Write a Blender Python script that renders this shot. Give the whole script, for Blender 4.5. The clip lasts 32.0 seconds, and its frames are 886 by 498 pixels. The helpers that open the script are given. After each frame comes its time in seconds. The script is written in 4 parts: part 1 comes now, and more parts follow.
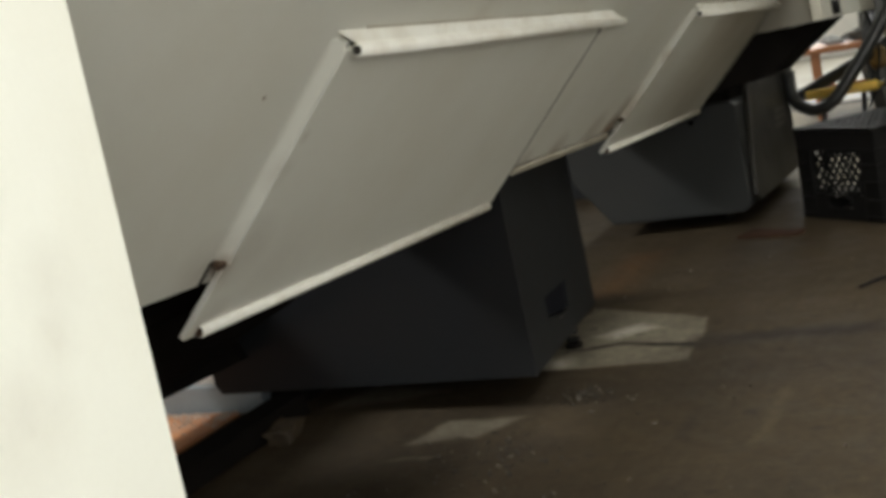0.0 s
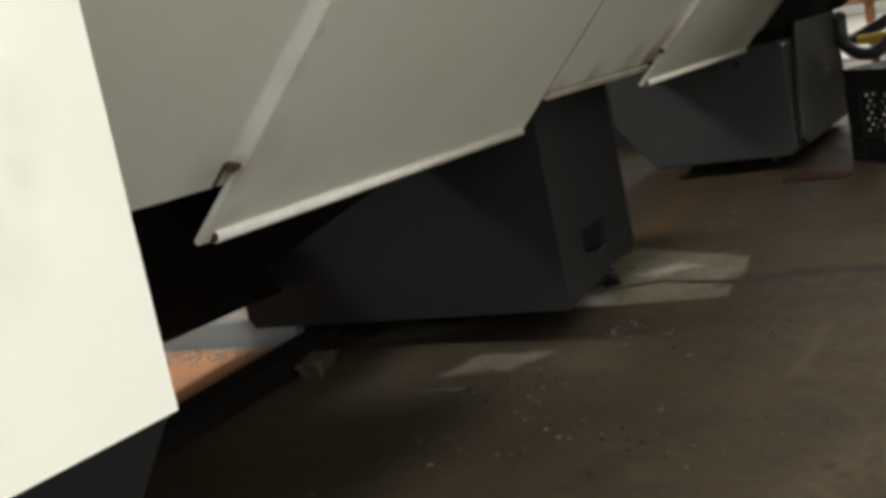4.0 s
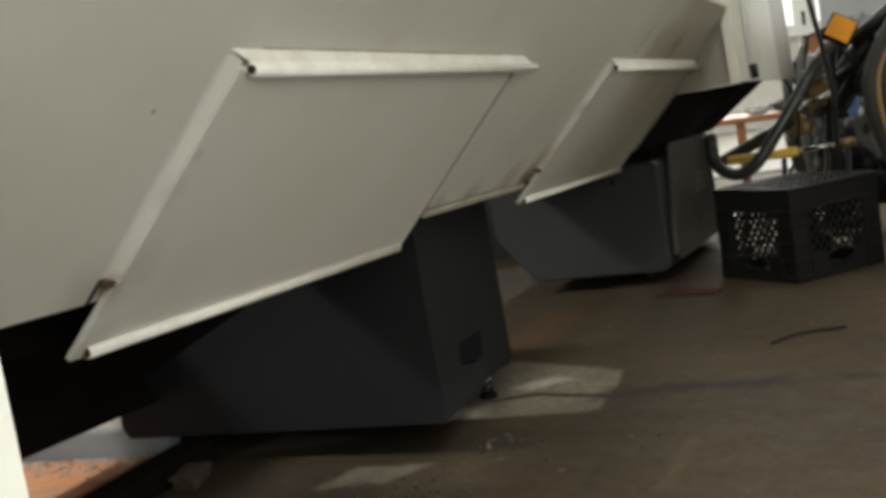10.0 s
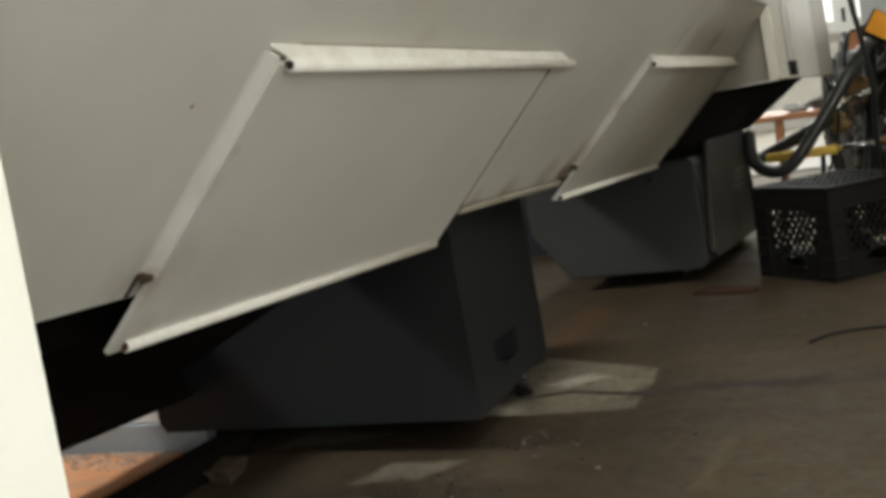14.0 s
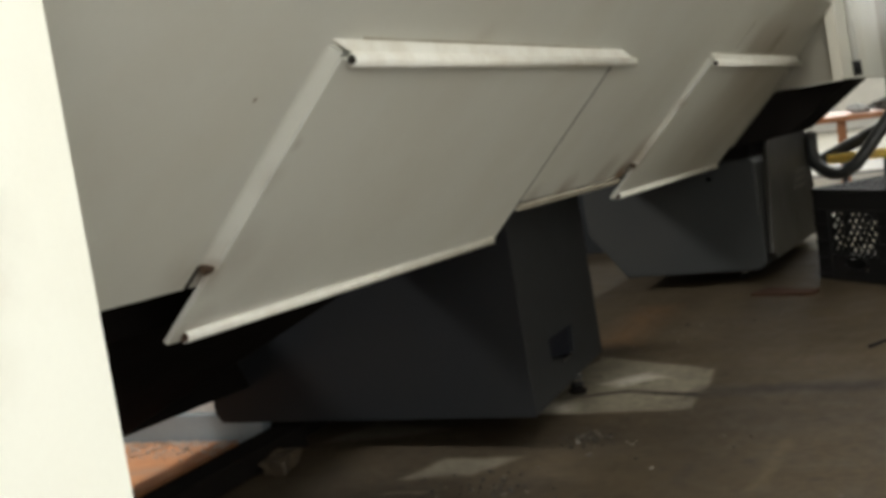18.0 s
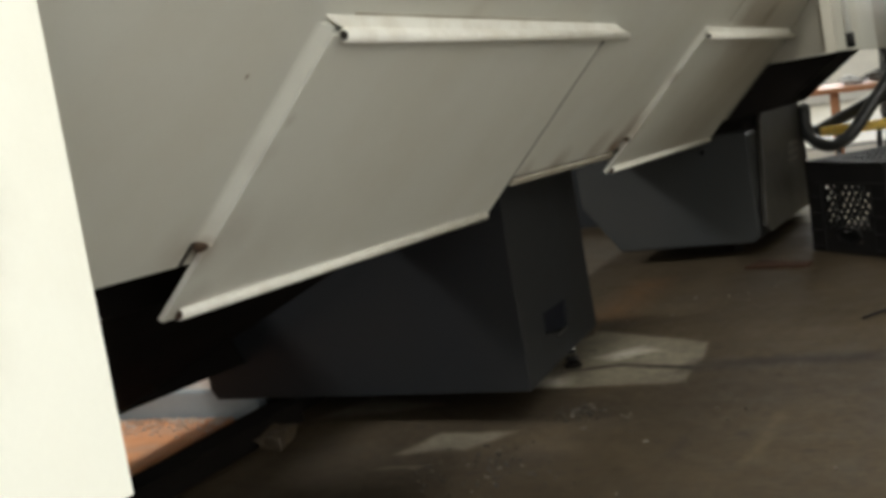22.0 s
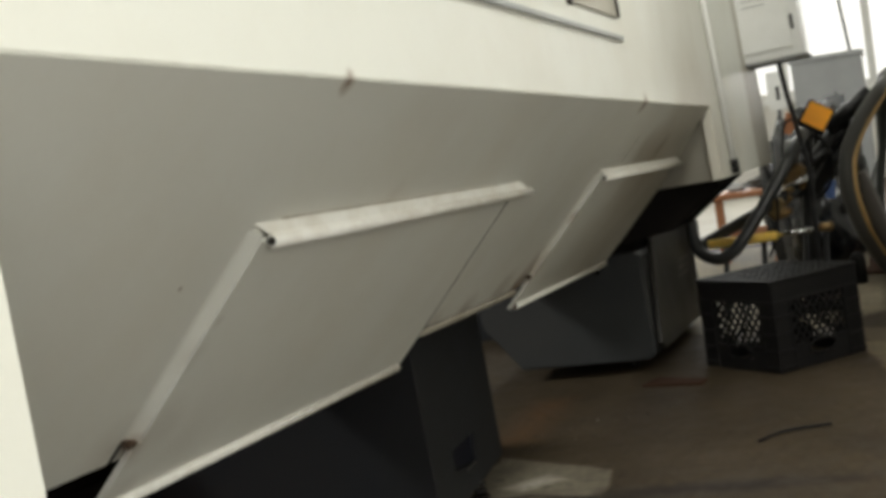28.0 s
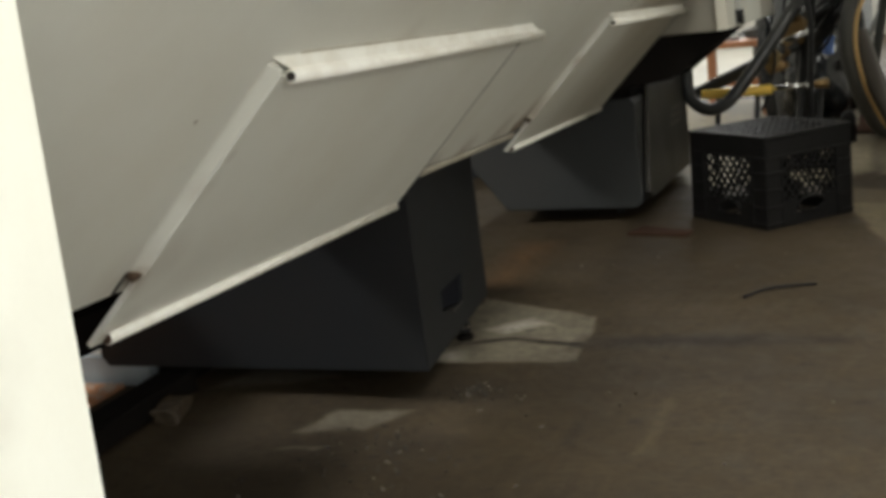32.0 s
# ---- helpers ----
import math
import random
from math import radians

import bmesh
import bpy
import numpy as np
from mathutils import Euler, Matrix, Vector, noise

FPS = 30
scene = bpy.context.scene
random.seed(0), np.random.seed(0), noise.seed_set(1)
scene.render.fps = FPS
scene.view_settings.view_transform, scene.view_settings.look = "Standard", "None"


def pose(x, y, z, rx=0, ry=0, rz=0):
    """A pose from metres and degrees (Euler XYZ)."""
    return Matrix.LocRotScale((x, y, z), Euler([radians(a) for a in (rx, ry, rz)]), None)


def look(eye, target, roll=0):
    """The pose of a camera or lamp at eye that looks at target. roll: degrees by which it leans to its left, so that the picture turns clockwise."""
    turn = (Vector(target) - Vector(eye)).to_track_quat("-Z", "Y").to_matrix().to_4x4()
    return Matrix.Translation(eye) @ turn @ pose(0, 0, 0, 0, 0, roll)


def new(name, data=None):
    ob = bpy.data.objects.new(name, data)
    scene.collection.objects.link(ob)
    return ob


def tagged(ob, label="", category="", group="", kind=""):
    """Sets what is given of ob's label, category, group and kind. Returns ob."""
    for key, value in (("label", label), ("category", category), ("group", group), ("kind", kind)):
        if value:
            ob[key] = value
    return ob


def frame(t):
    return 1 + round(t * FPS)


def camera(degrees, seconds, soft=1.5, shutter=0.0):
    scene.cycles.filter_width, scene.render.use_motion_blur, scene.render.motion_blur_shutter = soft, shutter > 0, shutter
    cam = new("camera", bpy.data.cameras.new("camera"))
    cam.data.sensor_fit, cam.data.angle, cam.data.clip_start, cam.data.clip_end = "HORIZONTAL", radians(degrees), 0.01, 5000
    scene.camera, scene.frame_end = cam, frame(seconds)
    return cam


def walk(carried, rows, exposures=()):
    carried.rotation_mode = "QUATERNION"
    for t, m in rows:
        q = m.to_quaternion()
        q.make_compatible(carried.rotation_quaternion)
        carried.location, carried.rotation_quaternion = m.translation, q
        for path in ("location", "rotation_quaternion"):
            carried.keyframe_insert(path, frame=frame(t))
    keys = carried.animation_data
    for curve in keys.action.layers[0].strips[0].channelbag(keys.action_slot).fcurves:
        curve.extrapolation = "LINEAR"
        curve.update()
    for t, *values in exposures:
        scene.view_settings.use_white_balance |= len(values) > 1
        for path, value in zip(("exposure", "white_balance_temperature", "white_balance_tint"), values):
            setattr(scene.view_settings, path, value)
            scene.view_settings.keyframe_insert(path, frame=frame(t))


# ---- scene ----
cam = camera(38.0, 32.0, soft=4.2, shutter=0.5)
PATH = [
    (0.0, pose(-0.0661, 0.0129, 0.7172, 80.649, 10.317, 23.247)),
    (0.5, pose(-0.0606, 0.0255, 0.7000, 79.672, 11.288, 22.961)),
    (1.0, pose(-0.0570, 0.0279, 0.6943, 79.422, 11.608, 23.320)),
    (1.5, pose(-0.0568, 0.0277, 0.6915, 79.625, 11.411, 24.742)),
    (2.0, pose(-0.0632, 0.0330, 0.6894, 80.086, 10.199, 25.131)),
    (2.5, pose(-0.0690, 0.0424, 0.6804, 80.195, 9.329, 25.736)),
    (4.5, pose(-0.0585, 0.0470, 0.6456, 79.248, 10.732, 25.173)),
    (5.0, pose(-0.0612, 0.0510, 0.6527, 80.823, 9.882, 23.947)),
    (5.5, pose(-0.0369, 0.0270, 0.6656, 82.102, 8.082, 21.414)),
    (6.0, pose(-0.0335, 0.0231, 0.6652, 82.132, 8.236, 19.993)),
    (6.5, pose(-0.0323, 0.0206, 0.6648, 82.180, 8.610, 20.814)),
    (7.0, pose(-0.0330, 0.0190, 0.6665, 82.435, 8.724, 21.069)),
    (7.5, pose(-0.0319, 0.0220, 0.6668, 82.445, 8.839, 20.296)),
    (8.0, pose(-0.0316, 0.0225, 0.6663, 82.691, 8.962, 20.217)),
    (8.5, pose(-0.0309, 0.0228, 0.6684, 83.292, 9.523, 20.278)),
    (9.0, pose(-0.0308, 0.0217, 0.6698, 83.753, 9.765, 20.563)),
    (9.5, pose(-0.0296, 0.0236, 0.6685, 83.544, 9.034, 20.414)),
    (10.0, pose(-0.0301, 0.0226, 0.6679, 83.218, 8.645, 20.624)),
    (10.5, pose(-0.0288, 0.0209, 0.6676, 82.719, 8.735, 20.845)),
    (11.0, pose(-0.0303, 0.0225, 0.6684, 82.612, 8.585, 20.934)),
    (11.5, pose(-0.0332, 0.0236, 0.6675, 82.795, 8.926, 21.887)),
    (12.0, pose(-0.0326, 0.0223, 0.6687, 82.791, 9.075, 22.284)),
    (12.5, pose(-0.0324, 0.0229, 0.6670, 82.805, 9.219, 22.570)),
    (13.0, pose(-0.0310, 0.0242, 0.6672, 82.982, 8.766, 22.353)),
    (13.5, pose(-0.0323, 0.0233, 0.6681, 83.023, 8.675, 22.268)),
    (14.0, pose(-0.0325, 0.0239, 0.6671, 83.314, 8.524, 22.227)),
    (14.5, pose(-0.0325, 0.0215, 0.6669, 83.292, 8.106, 22.509)),
    (15.0, pose(-0.0340, 0.0212, 0.6666, 83.465, 8.141, 22.863)),
    (15.5, pose(-0.0366, 0.0223, 0.6690, 83.838, 8.583, 23.942)),
    (17.5, pose(-0.0363, 0.0230, 0.6686, 83.516, 7.929, 24.753)),
    (18.0, pose(-0.0359, 0.0226, 0.6680, 83.497, 7.841, 24.788)),
    (18.5, pose(-0.0366, 0.0237, 0.6680, 83.012, 7.709, 24.684)),
    (19.0, pose(-0.0356, 0.0230, 0.6679, 82.696, 8.130, 24.522)),
    (19.5, pose(-0.0348, 0.0229, 0.6679, 82.494, 7.933, 24.460)),
    (20.0, pose(-0.0357, 0.0243, 0.6683, 82.561, 7.975, 24.332)),
    (20.5, pose(-0.0363, 0.0248, 0.6679, 82.660, 8.069, 24.330)),
    (21.0, pose(-0.0352, 0.0227, 0.6683, 82.582, 7.955, 24.436)),
    (21.5, pose(-0.0352, 0.0237, 0.6675, 82.526, 8.296, 24.400)),
    (22.0, pose(-0.0356, 0.0223, 0.6685, 82.340, 8.230, 24.466)),
    (22.5, pose(-0.0354, 0.0222, 0.6693, 82.540, 8.441, 24.723)),
    (23.0, pose(-0.0379, 0.0231, 0.6685, 82.590, 8.798, 25.012)),
    (23.5, pose(-0.0378, 0.0234, 0.6692, 82.624, 8.595, 25.292)),
    (24.0, pose(-0.0377, 0.0229, 0.6691, 82.543, 8.730, 25.430)),
    (24.5, pose(-0.0369, 0.0217, 0.6683, 82.276, 8.979, 25.532)),
    (26.5, pose(-0.0370, 0.0235, 0.6685, 82.437, 8.534, 25.427)),
    (27.0, pose(-0.0360, 0.0188, 0.6746, 82.585, 8.384, 25.332)),
    (27.3, look((-0.032, 0.001, 0.708), (-0.908, 1.788, 0.511), -7.7)),
    (27.5, pose(-0.0491, 0.0123, 0.7303, 83.794, 5.716, 23.717)),
    (27.7, look((-0.053, 0.009, 0.746), (-0.779, 1.860, 0.532), -6.5)),
    (28.0, pose(-0.0349, -0.0201, 0.7833, 85.543, 8.913, 19.493)),
    (28.2, look((-0.035, -0.030, 0.799), (-0.706, 1.846, 0.628), -9.8)),
    (28.3, look((-0.030, -0.040, 0.810), (-0.676, 1.843, 0.614), -8.9)),
    (28.4, look((-0.044, -0.034, 0.816), (-0.676, 1.851, 0.599), -8.1)),
    (28.5, pose(-0.0514, -0.0319, 0.8180, 83.312, 7.477, 17.420)),
    (28.7, look((-0.059, -0.020, 0.806), (-0.657, 1.870, 0.546), -6.1)),
    (29.0, pose(-0.0686, -0.0049, 0.8035, 80.191, 5.446, 16.477)),
    (29.2, look((-0.079, -0.004, 0.802), (-0.668, 1.871, 0.433), -4.4)),
    (29.5, pose(-0.0913, -0.0033, 0.8157, 78.642, 3.675, 17.268)),
    (30.0, pose(-0.0850, -0.0020, 0.8145, 79.594, 5.743, 17.088)),
    (30.5, pose(-0.0887, -0.0038, 0.8146, 79.039, 5.453, 17.722)),
    (31.0, pose(-0.0859, -0.0009, 0.8090, 78.770, 5.502, 18.105)),
    (31.5, pose(-0.0823, 0.0061, 0.7994, 78.005, 5.899, 17.913)),
    (32.0, pose(-0.0915, 0.0058, 0.8001, 77.926, 5.431, 18.759)),
]
EXPOSURES = [(0.0, -0.13), (2.0, -0.04), (4.0, -0.1), (5.2, -0.06), (6.5, 0.02), (27.0, 0.02), (27.8, -0.12), (28.2, -0.32), (28.5, -0.5), (28.7, -0.36), (29.0, -0.04), (29.5, 0.12), (30.5, 0.12), (32.0, 0.05)]
walk(cam, PATH, EXPOSURES)

# ---- light ----
world = bpy.data.worlds.new("world")
scene.world = world
world.use_nodes = True
wn = world.node_tree.nodes
sky = wn.new("ShaderNodeTexSky")
sky.sky_type, sky.sun_disc = "NISHITA", False
sky.sun_elevation, sky.sun_rotation = radians(40), radians(20)
world.node_tree.links.new(sky.outputs[0], wn["Background"].inputs[0])
wn["Background"].inputs[1].default_value = 0.1


def area_lamp(name, m, sx, sy, watts, colour):
    data = bpy.data.lights.new(name, "AREA")
    data.shape, data.size, data.size_y, data.energy, data.color = "RECTANGLE", sx, sy, watts, colour
    ob = new(name, data)
    ob.matrix_world = m
    return ob


WARM, DAY = (0.99, 0.995, 0.925), (0.985, 1.0, 0.97)
# unseen overhead lamps; the last two are added to brighten clutter and cabinets
for xx, yy, watts in ((0.9, -0.6, 90), (0.9, 2.2, 66), (-0.15, 4.5, 22), (-1.8, 7.2, 50)):
    area_lamp("overhead_light", pose(xx, yy, 3.4), 0.5, 1.6, watts, WARM)
# added soft fill behind the camera; no door or window stands there
area_lamp("fill_behind_camera", look((1.0, -0.65, 1.05), (-0.6, 2.0, 0.6)), 1.6, 1.5, 31.5, DAY)
area_lamp("window_light", look((-0.6, 10.7, 1.7), (-0.6, 0.0, 1.0)), 3.0, 1.6, 115, DAY)
area_lamp("window_light", look((-4.3, 1.5, 3.2), (-1.3, 2.6, 0.1)), 0.7, 0.5, 150, DAY)


# ---- materials ----
def paint(name, colour, rough=0.5, metal=0.0, grain=60.0, var=0.12, bump=0.1, dirt=None, dirt_scale=3.0, dirt_amount=0.5, coat=0.0, spread=0.0, spots=(), gloss=0.5):
    """Procedural surface: base colour, fine grain, broad stains of a second colour, relief."""
    m = bpy.data.materials.new(name)
    m.use_nodes = True
    t = m.node_tree
    n, l = t.nodes, t.links
    b = n["Principled BSDF"]
    b.inputs["Metallic"].default_value = metal
    b.inputs["Coat Weight"].default_value = coat
    b.inputs["Specular IOR Level"].default_value = gloss
    co = n.new("ShaderNodeTexCoord")
    fine = n.new("ShaderNodeTexNoise")
    fine.inputs["Scale"].default_value, fine.inputs["Detail"].default_value = grain, 4
    l.new(co.outputs["Object"], fine.inputs["Vector"])
    broad = n.new("ShaderNodeTexNoise")
    broad.inputs["Scale"].default_value, broad.inputs["Detail"].default_value, broad.inputs["Roughness"].default_value = dirt_scale, 8, 0.65
    l.new(co.outputs["Object"], broad.inputs["Vector"])
    ramp = n.new("ShaderNodeValToRGB")
    ramp.color_ramp.elements[0].position, ramp.color_ramp.elements[1].position = 0.42, 0.72
    l.new(broad.outputs["Fac"], ramp.inputs["Fac"])
    scale = n.new("ShaderNodeMath")
    scale.operation = "MULTIPLY"
    scale.inputs[1].default_value = dirt_amount
    l.new(ramp.outputs["Color"], scale.inputs[0])
    mix = n.new("ShaderNodeMix")
    mix.data_type = "RGBA"
    mix.inputs["A"].default_value = (*colour, 1)
    mix.inputs["B"].default_value = (*(dirt or [c * 0.6 for c in colour]), 1)
    l.new(scale.outputs[0], mix.inputs["Factor"])
    for (sx, sy, sz, sr, strength) in spots:      # rust marks at known places of the sheet, and wide darkening spots
        far = n.new("ShaderNodeVectorMath")
        far.operation = "DISTANCE"
        far.inputs[1].default_value = (sx, sy, sz)
        l.new(co.outputs["Object"], far.inputs[0])
        near = n.new("ShaderNodeMapRange")
        near.inputs["From Min"].default_value, near.inputs["From Max"].default_value = 0.0, sr
        near.inputs["To Min"].default_value, near.inputs["To Max"].default_value = strength, 0.0
        l.new(far.outputs["Value"], near.inputs["Value"])
        blot = n.new("ShaderNodeTexNoise")
        blot.inputs["Scale"].default_value, blot.inputs["Detail"].default_value = 1.6 / sr, 5
        l.new(co.outputs["Object"], blot.inputs["Vector"])
        cut = n.new("ShaderNodeMath")
        cut.operation, cut.use_clamp = "MULTIPLY", True
        l.new(near.outputs[0], cut.inputs[0])
        l.new(blot.outputs["Fac"], cut.inputs[1])
        step = n.new("ShaderNodeMix")
        step.data_type = "RGBA"
        l.new(cut.outputs[0], step.inputs["Factor"])
        l.new(mix.outputs["Result"], step.inputs["A"])
        # wide spots: dirt and the far hatch's shade in one grey-brown tone
        step.inputs["B"].default_value = (0.16, 0.085, 0.035, 1) if sr < 0.25 else (0.27, 0.23, 0.165, 1)
        mix = step
    hsv = n.new("ShaderNodeHueSaturation")
    vr = n.new("ShaderNodeMapRange")
    vr.inputs["To Min"].default_value, vr.inputs["To Max"].default_value = 1 - var, 1 + var
    l.new(fine.outputs["Fac"], vr.inputs["Value"])
    last = vr.outputs[0]
    if spread:
        info = n.new("ShaderNodeObjectInfo")
        sr = n.new("ShaderNodeMapRange")
        sr.inputs["To Min"].default_value, sr.inputs["To Max"].default_value = 1 - spread, 1 + spread
        l.new(info.outputs["Random"], sr.inputs["Value"])
        mul = n.new("ShaderNodeMath")
        mul.operation = "MULTIPLY"
        l.new(last, mul.inputs[0])
        l.new(sr.outputs[0], mul.inputs[1])
        last = mul.outputs[0]
    l.new(last, hsv.inputs["Value"])
    l.new(mix.outputs["Result"], hsv.inputs["Color"])
    l.new(hsv.outputs["Color"], b.inputs["Base Color"])
    rr = n.new("ShaderNodeMapRange")
    rr.inputs["To Min"].default_value, rr.inputs["To Max"].default_value = max(0.02, rough - 0.12), min(1, rough + 0.12)
    l.new(broad.outputs["Fac"], rr.inputs["Value"])
    l.new(rr.outputs[0], b.inputs["Roughness"])
    if bump:
        bp = n.new("ShaderNodeBump")
        bp.inputs["Strength"].default_value, bp.inputs["Distance"].default_value = bump, 0.002
        l.new(fine.outputs["Fac"], bp.inputs["Height"])
        l.new(bp.outputs["Normal"], b.inputs["Normal"])
    return m


# rust marks; the widest spots paint shade and dirt on the far hatch
RUST_SHADE_SPOTS = [(-0.795, 1.075, 0.607, 0.022, 1.3), (-0.80, 1.045, 0.605, 0.06, 0.5), (-0.815, 2.53, 0.588, 0.06, 2.6), (-0.77, 2.56, 0.62, 0.07, 1.1),
        (-0.566, 3.13, 0.829, 0.06, 2.2), (-0.575, 2.90, 0.818, 0.10, 0.7), (-0.585, 3.05, 0.81, 0.22, 0.9), (-0.60, 3.25, 0.80, 0.35, 0.45), (-0.70, 3.3, 0.70, 0.75, 1.8), (-0.474, 1.075, 0.915, 0.018, 1.8),
        (-0.476, 2.56, 0.915, 0.03, 1.8), (-0.642, 0.984, 0.756, 0.0042, 2.4), (-0.472, 0.475, 0.674, 0.03, 0.22), (-0.472, 0.44, 0.61, 0.04, 0.25), (-0.472, 0.47, 0.645, 0.02, 0.25), (-0.472, 0.30, 0.75, 0.06, 0.2), (-0.668, 1.090, 0.712, 0.012, 0.6), (-0.70, 1.08, 0.683, 0.03, 0.3), (-0.668, 2.59, 0.712, 0.025, 1.2), (-0.82, 2.2, 0.585, 0.06, 1.4), (-0.81, 2.4, 0.593, 0.07, 1.1), (-0.82, 2.03, 0.583, 0.05, 1.0), (-0.585, 1.40, 0.81, 0.03, 0.3), (-0.785, 1.10, 0.617, 0.06, 0.5), (-0.86, 1.10, 0.548, 0.05, 0.8), (-0.815, 1.20, 0.592, 0.10, 0.25), (-0.70, 2.3, 0.70, 0.35, 0.22)]
CREAM = paint("cream_enamel", (0.685, 0.685, 0.625), 0.42, grain=220, var=0.02, bump=0.03, dirt=(0.56, 0.52, 0.42), dirt_scale=3.0, dirt_amount=0.34, spots=RUST_SHADE_SPOTS)
CREAM_EDGE = paint("worn_cream_enamel", (0.86, 0.85, 0.79), 0.4, grain=90, var=0.05, bump=0.05, dirt=(0.42, 0.33, 0.20), dirt_scale=26, dirt_amount=0.3)
# darker cream: shade of the angled end and the opening's inside, plus the seam
DIM_CREAM = paint("dim_cream", (0.40, 0.375, 0.31), 0.45, grain=160, var=0.03, bump=0.03)
# lighter charcoal for the rear foot: aisle light put into the colour
CHARCOAL_LIT = paint("lit_charcoal_enamel", (0.025, 0.0265, 0.0265), 0.6, grain=120, var=0.12, bump=0.06, dirt=(0.032, 0.031, 0.029), dirt_scale=2.5, dirt_amount=0.8, gloss=0.3)
CHARCOAL = paint("charcoal_enamel", (0.0135, 0.0150, 0.0175), 0.6, grain=150, var=0.1, bump=0.05, dirt=(0.018, 0.0175, 0.017), dirt_scale=1.7, dirt_amount=0.8, gloss=0.2)
PLATE = paint("worn_grey_plate", (0.020, 0.018, 0.014), 0.42, metal=0.0, grain=40, var=0.3, bump=0.15, dirt=(0.045, 0.040, 0.030), dirt_scale=7, dirt_amount=0.6)
# blue-black tone that paints the shade inside the pocket
POCKET_SHADE = paint("pocket_shade", (0.006, 0.0075, 0.013), 0.7, grain=90, var=0.2, bump=0.05, gloss=0.1)
BLACK = paint("black_paint", (0.010, 0.0085, 0.0075), 0.8, grain=120, var=0.2, bump=0.05, gloss=0.03)
CHIP = paint("dull_metal_chips", (0.12, 0.105, 0.085), 0.5, metal=0.4, grain=90, var=0.3, bump=0.2)


def floor_material(patches):
    """Oily concrete with mottling, small dark spots, and soft-edged worn, stained, lit and shaded places (convex
    outlines on the floor).
    """
    m = bpy.data.materials.new("oily_concrete")
    m.use_nodes = True
    n, l = m.node_tree.nodes, m.node_tree.links
    b = n["Principled BSDF"]
    b.inputs["Specular IOR Level"].default_value = 0.18
    co = n.new("ShaderNodeTexCoord").outputs["Object"]

    def cloud(scale, detail=5, rough=0.6):
        k = n.new("ShaderNodeTexNoise")
        k.inputs["Scale"].default_value, k.inputs["Detail"].default_value, k.inputs["Roughness"].default_value = scale, detail, rough
        l.new(co, k.inputs["Vector"])
        return k

    def ranged(value, a0, a1, b0, b1):
        k = n.new("ShaderNodeMapRange")
        for name, v in zip(("From Min", "From Max", "To Min", "To Max"), (a0, a1, b0, b1)):
            k.inputs[name].default_value = v
        l.new(value, k.inputs["Value"])
        return k.outputs[0]

    def blend(a, colour, fac):
        k = n.new("ShaderNodeMix")
        k.data_type = "RGBA"
        k.inputs["B"].default_value = (*colour, 1)
        if isinstance(a, tuple):
            k.inputs["A"].default_value = (*a, 1)
        else:
            l.new(a, k.inputs["A"])
        l.new(fac, k.inputs["Factor"])
        return k.outputs["Result"]

    def calc(op, a, c):
        k = n.new("ShaderNodeMath")
        k.operation = op
        for slot, v in ((0, a), (1, c)):
            if isinstance(v, float):
                k.inputs[slot].default_value = v
            else:
                l.new(v, k.inputs[slot])
        return k.outputs[0]

    broad, middle, fine = cloud(1.6, 8, 0.65), cloud(11.0, 8, 0.72), cloud(45.0, 5, 0.75)
    colour = blend((0.066, 0.047, 0.026), (0.037, 0.0265, 0.0155), ranged(broad.outputs["Fac"], 0.38, 0.66, 0.0, 0.9))
    colour = blend(colour, (0.088, 0.065, 0.037), ranged(middle.outputs["Fac"], 0.50, 0.76, 0.0, 0.6))
    colour = blend(colour, (0.020, 0.015, 0.011), ranged(middle.outputs["Fac"], 0.44, 0.26, 0.0, 0.6))
    wob = n.new("ShaderNodeVectorMath")
    wob.operation = "MULTIPLY_ADD"
    l.new(cloud(9.0, 4, 0.65).outputs["Color"], wob.inputs[0])
    wob.inputs[1].default_value = (0.05, 0.05, 0.0)
    l.new(co, wob.inputs[2])
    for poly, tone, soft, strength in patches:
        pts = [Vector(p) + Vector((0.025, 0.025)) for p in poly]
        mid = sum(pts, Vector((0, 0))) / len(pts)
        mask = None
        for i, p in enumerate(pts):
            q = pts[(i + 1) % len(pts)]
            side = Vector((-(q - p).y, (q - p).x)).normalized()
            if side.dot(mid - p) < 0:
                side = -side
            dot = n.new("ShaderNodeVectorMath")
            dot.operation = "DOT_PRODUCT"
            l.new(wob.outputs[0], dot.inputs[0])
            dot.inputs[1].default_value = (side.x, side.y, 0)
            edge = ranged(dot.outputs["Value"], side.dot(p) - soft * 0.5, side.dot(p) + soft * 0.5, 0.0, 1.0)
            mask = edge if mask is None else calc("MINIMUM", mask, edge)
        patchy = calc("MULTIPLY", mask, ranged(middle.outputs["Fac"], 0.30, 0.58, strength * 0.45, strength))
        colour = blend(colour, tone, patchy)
    specks = n.new("ShaderNodeTexVoronoi")
    specks.inputs["Scale"].default_value = 14.0
    l.new(co, specks.inputs["Vector"])
    spot = calc("MULTIPLY", ranged(specks.outputs["Distance"], 0.12, 0.24, 1.0, 0.0), ranged(middle.outputs["Fac"], 0.45, 0.58, 0.0, 0.55))
    colour = blend(colour, (0.022, 0.018, 0.015), spot)
    tone = n.new("ShaderNodeHueSaturation")
    l.new(colour, tone.inputs["Color"])
    l.new(ranged(fine.outputs["Fac"], 0.30, 0.70, 0.50, 0.96), tone.inputs["Value"])
    l.new(tone.outputs["Color"], b.inputs["Base Color"])
